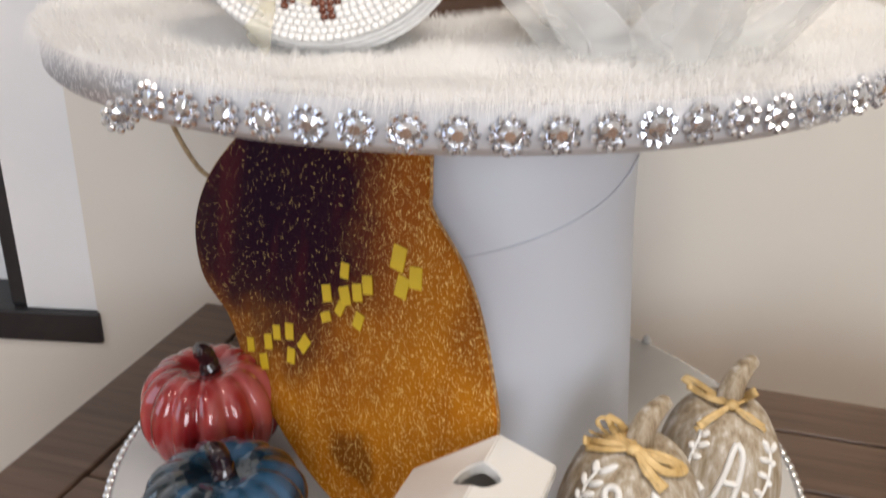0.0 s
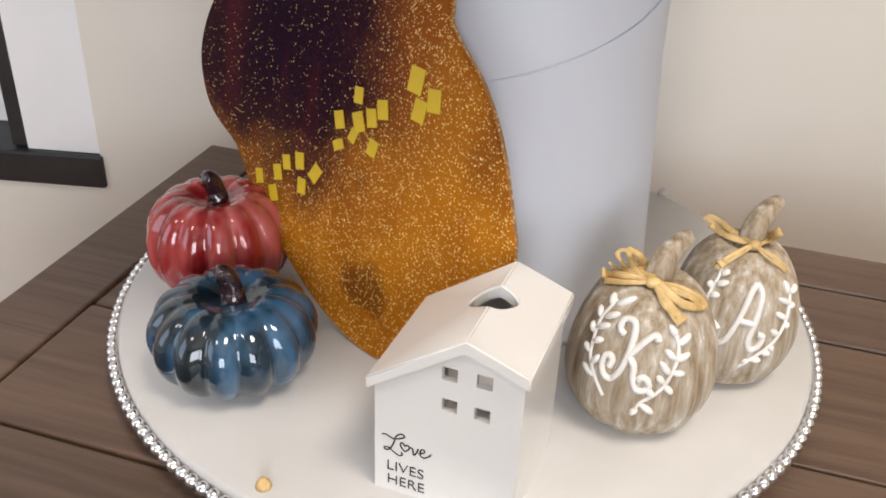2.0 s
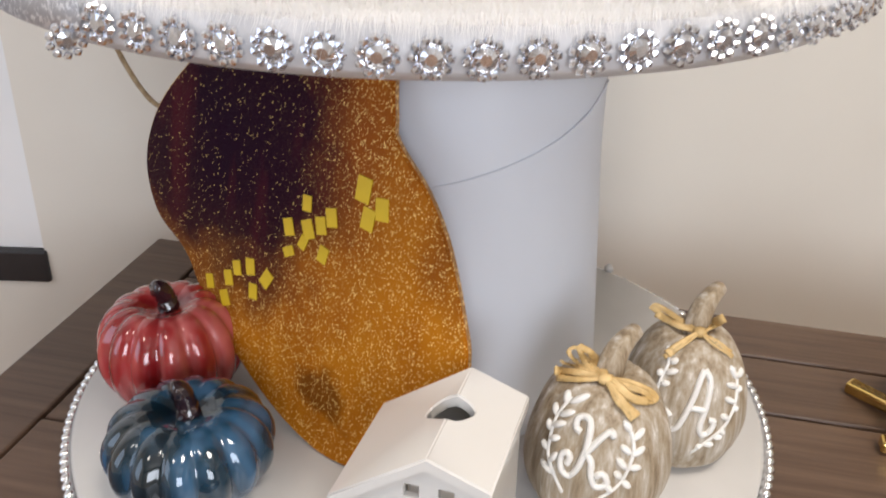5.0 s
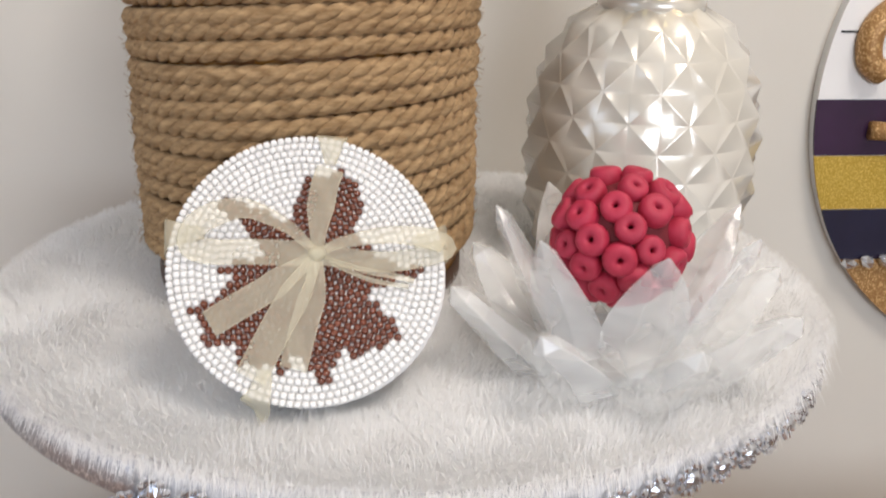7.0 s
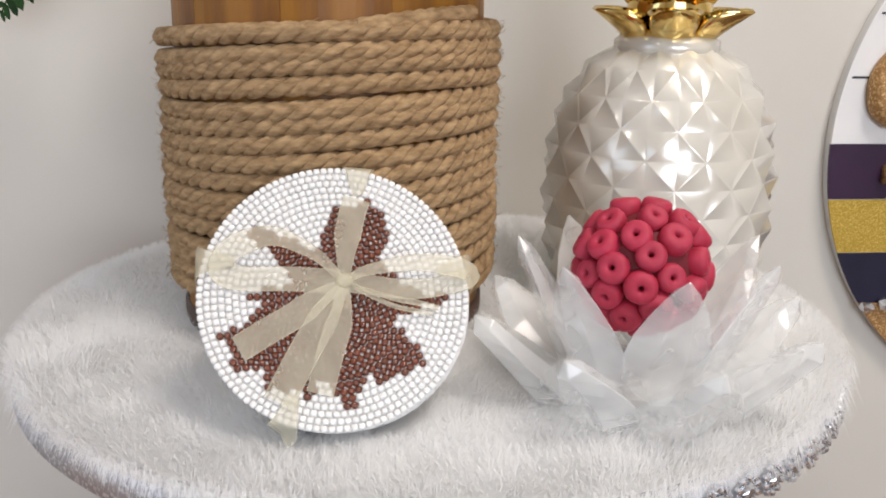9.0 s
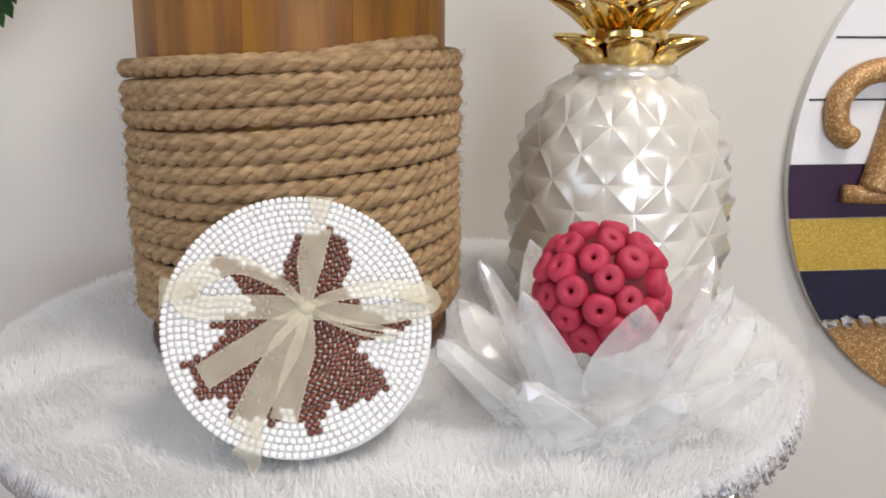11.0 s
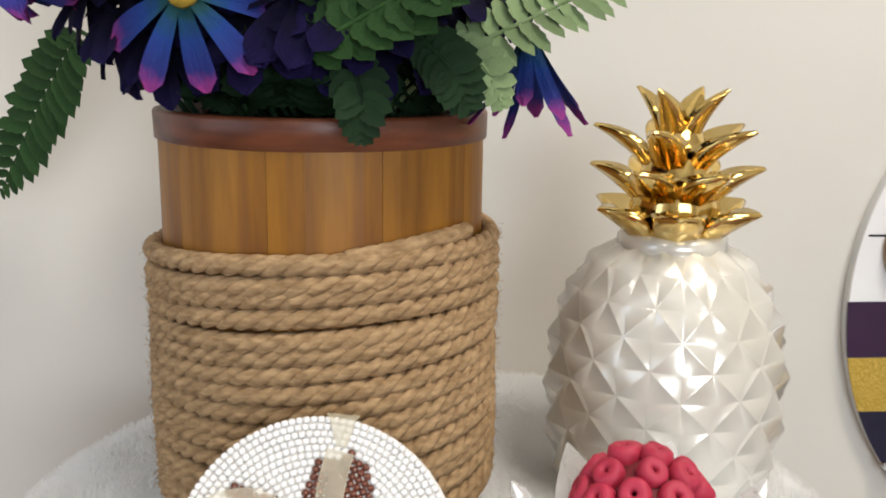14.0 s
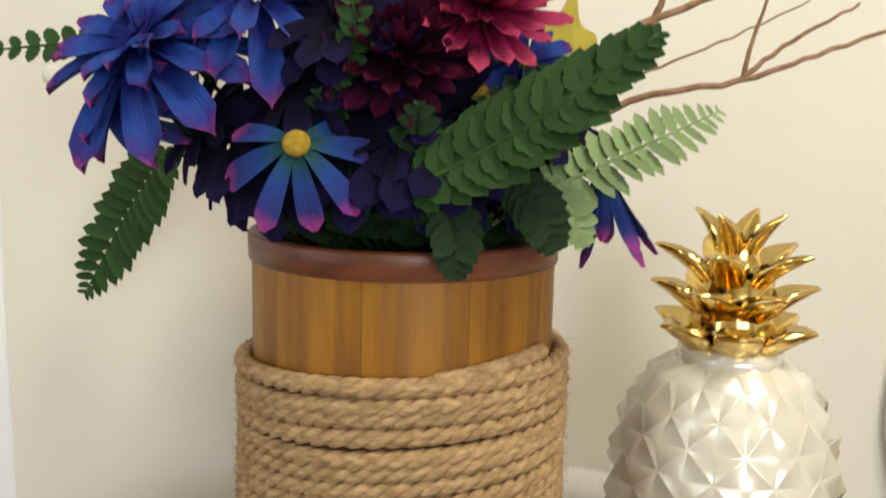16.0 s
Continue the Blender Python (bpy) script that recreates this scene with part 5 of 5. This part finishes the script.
tube(_lt, spline([(-0.122, -0.004, 0.062), (-0.128, -0.004, 0.026), (-0.139, -0.004, -0.018)], 8), 0.0105, 12, up=(0, 1, 0))
tube(_lt, [(-0.161, -0.004, -0.0205), (-0.135, -0.004, -0.022), (-0.085, -0.004, -0.022)], 0.0065, 12, up=(0, 1, 0))
part("letter", _lt, GOLDGLIT, sign, "raised gold glitter letter")
_r = random.Random(9)
_st = mesh_of("stone", (lambda b: (bmesh.ops.create_icosphere(b, subdivisions=1, radius=0.0055), b)[1])(bmesh.new()), GEM, False)
for k in range(24):
    part("stone", _st, None, sign, m=Matrix.Translation((-0.158 + k * 0.0135, -0.003, -0.118 + _r.uniform(-0.002, 0.002))) @ pose(0, 0, 0, _r.uniform(0, 90), _r.uniform(0, 90), 0) @ Matrix.Diagonal((1.25, 0.7, 0.85, 1)))

# ---- wicker ball with a seed-pod twig, gold foil strips ----
wick = thing("wicker_nest", "tan woven vine nest on the table", "nest", pose(0.262, 0.372, TZ + 0.0225) @ Matrix.Diagonal((1, 1, 0.58, 1)))
_r = random.Random(21)
for k in range(34):
    ax = Vector((_r.gauss(0, 1), _r.gauss(0, 1), _r.gauss(0, 1))).normalized()
    s = ax.orthogonal().normalized()
    t = ax.cross(s)
    rad = _r.uniform(0.029, 0.036)
    part("vine", tube(bmesh.new(), [(s * math.cos(a) + t * math.sin(a)) * rad * (1 + 0.04 * math.sin(3 * a + k)) + ax * rad * 0.15 * math.sin(2 * a) for a in (2 * math.pi * j / 36 for j in range(37))], _r.uniform(0.0012, 0.0021), 6), RAFFIA, wick)
twig = thing("pod_twig", "dry twig with a pale seed pod beside the wicker nest", "twig", pose(0.275, 0.392, TZ + 0.05))
part("stem", tube(bmesh.new(), spline([(-0.005, -0.01, -0.02), (0.045, 0.025, 0.018), (0.056, 0.05, 0.036), (0.037, 0.058, 0.042), (0.01, 0.063, 0.051)], 8), 0.0007, 6, taper=(1.4, 0.6)), RAFFIA, twig)
_bm = bmesh.new()
bmesh.ops.create_icosphere(_bm, subdivisions=2, radius=0.0042, matrix=Matrix.Translation((0.037, 0.058, 0.042)) @ Matrix.Diagonal((1.1, 1, 0.85, 1)))
part("pod", _bm, RAFFIA, twig, "pale round pod")
for _x, _y, _a in ((0.226, 0.352, -14), (0.2245, 0.392, -50)):
    foil = thing("foil_strip", "short gold foil strip on the table", "strip", pose(_x, _y, TZ + 0.0005, 0, 0, _a), group="gold strips")
    part("strip", boxed(-0.012, 0.014, -0.004, 0.004, 0, 0.006, bevel=0.0012), GOLD, foil, smooth=False)

# ---- flowers and greenery in the basket ----
RIMZ = 1.153


def petal_mesh(name, material, width, curl, cup=0.12, n=8):
    """A petal one unit long along x, rounded at the tip, z up."""
    bm = bmesh.new()
    rows = []
    for k in range(n + 1):
        s = k / n
        w = width * (0.28 + 1.5 * s - 0.78 * s * s) * (1.0 if s < 0.8 else math.sqrt(max(0.0, 1 - ((s - 0.8) / 0.205) ** 2)))
        rows.append([bm.verts.new((s, q * w, curl * s * s + cup * width * (q * q) * 2 - 0.02 * math.cos(q * 6) * s)) for q in (-1, -0.5, 0, 0.5, 1)])
    for p, q in zip(rows, rows[1:]):
        for i in range(4):
            bm.faces.new((p[i], p[i + 1], q[i + 1], q[i]))
    return mesh_of(name, bm, material)


P_BLUE = petal_mesh("petal", BLUEPETAL, 0.17, -0.22)
P_SLIM = petal_mesh("petal", BLUEPETAL, 0.1, -0.22)
P_VIOLET = petal_mesh("petal", VIOLETPETAL, 0.17, -0.3, 0.3)
P_SHADE = petal_mesh("petal", SHADEPETAL, 0.24, -0.25)
P_MUM = petal_mesh("petal", MUMPETAL, 0.13, 0.3, 0.3)
P_DARKMUM = petal_mesh("petal", DARKMUM, 0.13, 0.3, 0.3)
GRP = "flowers in the basket"


def stem_to(parent_m, th, root):
    inv = parent_m.inverted()
    a = inv @ Vector(root)
    part("stem", tube(bmesh.new(), spline([(0, 0, -0.001), (0, 0, -0.012), a * 0.5 + Vector((0, 0, -0.012)), a], 6), 0.0012, 6), FERNSHADE, th, "green stem")


def daisy(at, facing, size, count, mesh, label, droop=0.0, heart=True, seed=0, layers=1, skip=()):
    rnd = random.Random(seed)
    d = Vector(facing).normalized()
    m = Matrix.Translation(at) @ d.to_track_quat("Z", "Y").to_matrix().to_4x4()
    th = thing("daisy", label, "flower", m, group=GRP)
    for ly in range(layers):
        for i in range(count):
            if i in skip:
                continue
            s = size * rnd.uniform(0.88, 1.08) * (1 - 0.2 * ly)
            part("petal", mesh, None, th, m=pose(0, 0, 0.001 * ly, 0, 0, 360 * (i + 0.5 * ly) / count + rnd.uniform(-6, 6)) @ pose(size * 0.07, 0, 0, rnd.uniform(-14, 14), droop - 22 * ly + rnd.uniform(-12, 12), 0) @ Matrix.Diagonal((s, s, s, 1)))
    if heart:
        part("heart", lathe([(0, -0.002), (size * 0.14, -0.001), (size * 0.155, 0.0012), (size * 0.1, 0.0032), (0, 0.0038)], 16), POLLEN, th, "yellow centre")
    stem_to(m, th, (BC[0] + (at[0] - BC[0]) * 0.3, BC[1] + (at[1] - BC[1]) * 0.3, RIMZ - 0.03))
    return th


def mum(at, facing, size, mesh, label, seed):
    rnd = random.Random(seed)
    d = Vector(facing).normalized()
    m = Matrix.Translation(at) @ d.to_track_quat("Z", "Y").to_matrix().to_4x4()
    th = thing("chrysanthemum", label, "flower", m, group=GRP)
    for ring, (n, tilt, ln) in enumerate(((18, 12, 1.0), (17, -8, 0.92), (15, -30, 0.82), (11, -52, 0.68), (6, -74, 0.55))):
        for i in range(n):
            s = size * ln * rnd.uniform(0.9, 1.08)
            part("petal", mesh, None, th, m=pose(0, 0, 0.0012 * ring, 0, 0, 360 * i / n + 11 * ring + rnd.uniform(-5, 5)) @ pose(size * 0.05, 0, 0, 0, tilt + rnd.uniform(-8, 8), 0) @ Matrix.Diagonal((s, s, s, 1)))
    stem_to(m, th, (BC[0] + (at[0] - BC[0]) * 0.3, BC[1] + (at[1] - BC[1]) * 0.3, RIMZ - 0.03))


def leaflet_mesh(name, material, slim=1.0):
    """A toothed leaflet one unit long along x, folded a little along its rib."""
    bm = bmesh.new()
    edge = ((0.0, 0.1), (0.12, 0.27), (0.3, 0.34), (0.36, 0.29), (0.55, 0.33), (0.61, 0.26), (0.78, 0.24), (0.84, 0.17), (1.0, 0.0))
    edge = [(x, w * slim) for x, w in edge]
    mid = [bm.verts.new((x, 0, 0)) for x, w in edge]
    for sgn in (-1, 1):
        rim = [bm.verts.new((x, sgn * w, 0.25 * w)) for x, w in edge[:-1]]
        for i in range(len(rim) - 1):
            bm.faces.new((mid[i], mid[i + 1], rim[i + 1], rim[i]))
        bm.faces.new((mid[-2], mid[-1], rim[-1]))
    return mesh_of(name, bm, material)


LF = {k: leaflet_mesh("leaflet", k) for k in (FERN, FERNPALE, FERNSHADE)}
LF_SLIM = {k: leaflet_mesh("leaflet", k, 0.62) for k in (FERN, FERNPALE)}


def fern(root, mid, tip, wide, pairs, material, face, label, seed, gather=0.9, slim=False):
    """A frond from root to tip; face is the way its upper side looks."""
    rnd = random.Random(seed)
    o = Vector(root)
    m = Matrix.Translation(o)
    th = thing("fern_frond", label, "fern", m, group="ferns in the basket")
    pts = spline([Vector(root) - o, Vector(mid) - o, Vector(tip) - o], 12)
    part("stem", tube(bmesh.new(), pts, 0.0009, 6, taper=(1.3, 0.4)), material, th)
    f = Vector(face).normalized()
    for k in range(pairs):
        s = 0.08 + 0.9 * k / (pairs - 1)
        j = s * (len(pts) - 1)
        p = pts[int(j)].lerp(pts[min(int(j) + 1, len(pts) - 1)], j - int(j))
        d = (pts[min(int(j) + 1, len(pts) - 1)] - pts[max(int(j) - 1, 0)]).normalized()
        side = d.cross(f).normalized()
        w = wide * (0.35 + 1.5 * s - 1.75 * s * s) * rnd.uniform(0.92, 1.08)
        for sg in (-1, 1):
            x = (side * sg + d * (0.35 + 0.7 * s) * gather + f * rnd.uniform(-0.12, 0.22)).normalized()
            y = f.cross(x).normalized()
            z = x.cross(y)
            q = max(w, wide * 0.16)
            part("leaflet", (LF_SLIM if slim else LF)[material], None, th, m=Matrix(((x.x * q, y.x * q, z.x * q, p.x), (x.y * q, y.y * q, z.y * q, p.y), (x.z * q, y.z * q, z.z * q, p.z), (0, 0, 0, 1))))
    end = Vector((BC[0], BC[1], RIMZ - 0.04)) - o
    part("stem", tube(bmesh.new(), spline([(0, 0, 0), end * 0.4 + Vector((0, 0, 0.004)), end], 6), 0.0011, 6), material, th)
    return th


# added fronds, their green darkened for the shade in the basket's mouth
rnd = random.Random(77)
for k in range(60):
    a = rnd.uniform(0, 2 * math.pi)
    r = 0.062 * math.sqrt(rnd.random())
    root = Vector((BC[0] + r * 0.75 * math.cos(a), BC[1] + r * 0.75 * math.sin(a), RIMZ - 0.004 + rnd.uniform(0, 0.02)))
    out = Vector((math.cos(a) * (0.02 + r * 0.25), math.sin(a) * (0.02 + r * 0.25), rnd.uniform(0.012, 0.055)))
    fern(root, root + out * 0.55 + Vector((0, 0, 0.006)), root + out * 1.15, 0.021, 8, FERNSHADE, (math.cos(a) * 0.6, math.sin(a) * 0.6 - 0.5, 0.5), "filler fern frond in the basket, shade in its green", k)
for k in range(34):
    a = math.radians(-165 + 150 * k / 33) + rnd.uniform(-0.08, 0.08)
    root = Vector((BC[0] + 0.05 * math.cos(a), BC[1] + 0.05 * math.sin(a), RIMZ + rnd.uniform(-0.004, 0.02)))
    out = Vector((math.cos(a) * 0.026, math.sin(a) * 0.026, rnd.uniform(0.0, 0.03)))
    fern(root, root + out * 0.55 + Vector((0, 0, 0.004)), root + out, 0.023, 8, FERNSHADE, (math.cos(a) * 0.7, math.sin(a) * 0.7, 0.5), "filler fern frond at the basket rim, shade in its green", 300 + k)
# filler flowers added to darken the bouquet's inside like shade
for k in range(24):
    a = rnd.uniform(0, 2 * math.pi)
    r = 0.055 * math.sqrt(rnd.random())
    daisy((BC[0] + r * math.cos(a), BC[1] + r * math.sin(a) + 0.008, RIMZ + rnd.uniform(0.028, 0.10)), (math.cos(a), math.sin(a) - 0.5, 0.5), rnd.uniform(0.028, 0.036), 9, P_SHADE, "filler silk flower inside the bouquet, shade in its indigo", droop=5, heart=False, seed=100 + k, layers=2)

daisy((-0.0885, 0.372, 1.194), (-0.02, -0.88, 0.46), 0.034, 9, P_BLUE, "blue silk daisy with pink tips and yellow centre", droop=22, seed=1, skip=(2, 3))
daisy((-0.049, 0.387, 1.196), (0.3, -0.6, 0.75), 0.032, 10, P_SHADE, "violet silk daisy with yellow centre", droop=12, seed=2)
daisy((-0.149, 0.402, 1.228), (-0.42, -0.6, 0.68), 0.046, 12, P_VIOLET, "large blue silk flower with pink petal tips", droop=6, seed=3, layers=3, heart=False)
daisy((-0.1645, 0.404, 1.213), (-0.7, -0.55, -0.1), 0.037, 13, P_VIOLET, "drooping blue silk flower with pink tips", droop=40, seed=4, layers=2, heart=False)
daisy((-0.108, 0.41, 1.248), (-0.1, -0.6, 0.8), 0.042, 11, P_VIOLET, "blue silk flower standing high", droop=4, seed=12, layers=2, heart=False)
daisy((0.0345, 0.412, 1.185), (0.1, -0.1, -1), 0.04, 9, P_SLIM, "blue silk daisy hanging over the basket rim", droop=-76, seed=5, heart=False)
daisy((0.0, 0.418, 1.226), (0.3, -0.55, 0.6), 0.034, 11, P_VIOLET, "blue violet silk flower among ferns", droop=0, seed=6, layers=2)
daisy((-0.02, 0.40, 1.214), (0.05, -0.75, 0.5), 0.03, 9, P_BLUE, "small blue silk daisy", droop=10, seed=7)
mum((-0.02, 0.4, 1.248), (0.1, -0.75, 0.65), 0.031, P_MUM, "magenta silk chrysanthemum in the basket", 8)
mum((-0.052, 0.392, 1.228), (0.0, -0.8, 0.5), 0.029, P_DARKMUM, "dark maroon silk chrysanthemum", 9)

# more filler flowers, coloured as the shade between the front blooms
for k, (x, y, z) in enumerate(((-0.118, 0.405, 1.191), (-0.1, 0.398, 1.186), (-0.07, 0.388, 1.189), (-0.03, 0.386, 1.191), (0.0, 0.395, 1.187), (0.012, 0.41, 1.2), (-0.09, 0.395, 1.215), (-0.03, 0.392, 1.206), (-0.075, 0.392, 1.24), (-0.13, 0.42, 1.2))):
    daisy((x, y, z), (x - BC[0], -0.06, 0.05), 0.03, 9, P_SHADE, "filler silk flower at the bouquet's front, shade in its indigo", droop=8, heart=False, seed=400 + k, layers=2)
fern((-0.172, 0.535, 1.184), (-0.199, 0.548, 1.146), (-0.227, 0.558, 1.099), 0.038, 16, FERN, (-0.2, -0.85, 0.35), "green fern frond drooping over the basket", 201, 0.7, True)
fern((-0.05, 0.378, 1.176), (-0.004, 0.366, 1.203), (0.0395, 0.36, 1.236), 0.031, 18, FERN, (-0.25, -0.85, 0.45), "broad green fern frond across the bouquet", 202)
fern((0.0, 0.388, 1.174), (0.04, 0.39, 1.193), (0.078, 0.4, 1.2095), 0.025, 17, FERNPALE, (0.05, -0.7, 0.7), "pale green fern frond reaching sideways", 203, 0.3, True)
fern((-0.14, 0.425, 1.228), (-0.178, 0.424, 1.231), (-0.222, 0.42, 1.226), 0.015, 14, FERN, (0, -0.8, 0.6), "green fern frond reaching sideways", 204, 0.5)
# the next two fronds carry the rim's shade in their green
fern((-0.035, 0.38, 1.178), (-0.03, 0.372, 1.162), (-0.03, 0.369, 1.146), 0.018, 9, FERNSHADE, (0, -1, 0.1), "fern frond hanging over the rim, shade in its green", 205)
fern((-0.01, 0.382, 1.182), (0.0, 0.374, 1.172), (0.008, 0.372, 1.157), 0.02, 10, FERNSHADE, (0.1, -1, 0.2), "green fern frond hanging over the rim, darkened as shaded", 206)
fern((0.0, 0.386, 1.18), (0.013, 0.378, 1.172), (0.02, 0.376, 1.158), 0.017, 9, FERNPALE, (0.1, -1, 0.2), "pale fern frond hanging over the rim", 207)
fern((-0.075, 0.385, 1.215), (-0.068, 0.378, 1.235), (-0.072, 0.374, 1.262), 0.012, 10, FERN, (0, -1, 0.2), "green fern frond standing up", 208)
leaf = thing("yellow_leaf", "yellow-green silk leaf behind the flowers", "leaf", frame_of((0.022, 0.436, 1.222), (0.9, 0.3, 0.2), (0.1, 0.1, 1)))
part("blade", slab([(p[0], p[1]) for p in spline([(0, 0, 0), (0.012, 0.006, 0), (0.016, 0.018, 0), (0.008, 0.024, 0), (0.006, 0.038, 0), (-0.004, 0.026, 0), (-0.014, 0.024, 0), (-0.01, 0.01, 0)], 4, True)], 0.0006), YELLEAF, leaf, smooth=False)
part("stem", tube(bmesh.new(), [(0, 0, 0), (-0.01, 0.0, -0.03), (-0.04, 0, -0.07)], 0.001, 6), FERNSHADE, leaf)


def branch(ctrls, radius, label):
    o = Vector(ctrls[0][0])
    th = thing("branch", label, "branch", Matrix.Translation(o), group="branches in the basket")
    for k, c in enumerate(ctrls):
        part("limb", tube(bmesh.new(), [q + Vector((0, 0, 0.0006 * math.sin(9 * i))) for i, q in enumerate(spline([Vector(p) - o for p in c], 6))], radius * (1 if k == 0 else 0.72), 8, taper=(1.1, 0.5)), BARK, th)


branch([[(-0.02, 0.455, 1.15), (0.02, 0.452, 1.21), (0.045, 0.45, 1.24), (0.093, 0.45, 1.262), (0.14, 0.45, 1.285)], [(0.062, 0.45, 1.247), (0.068, 0.45, 1.262), (0.073, 0.45, 1.285)]], 0.0024, "brown twig rising from the bouquet")
branch([[(-0.01, 0.46, 1.15), (0.045, 0.455, 1.208), (0.105, 0.45, 1.2235), (0.14, 0.45, 1.236), (0.178, 0.45, 1.25)], [(0.106, 0.45, 1.2235), (0.109, 0.45, 1.24), (0.117, 0.45, 1.266)], [(0.106, 0.45, 1.225), (0.128, 0.45, 1.242), (0.158, 0.45, 1.259)]], 0.0018, "forked brown twig reaching sideways")
branch([[(0.0, 0.45, 1.16), (0.04, 0.45, 1.216), (0.062, 0.45, 1.2265), (0.1, 0.45, 1.243), (0.135, 0.45, 1.26)]], 0.0008, "thin brown twig among the flowers")
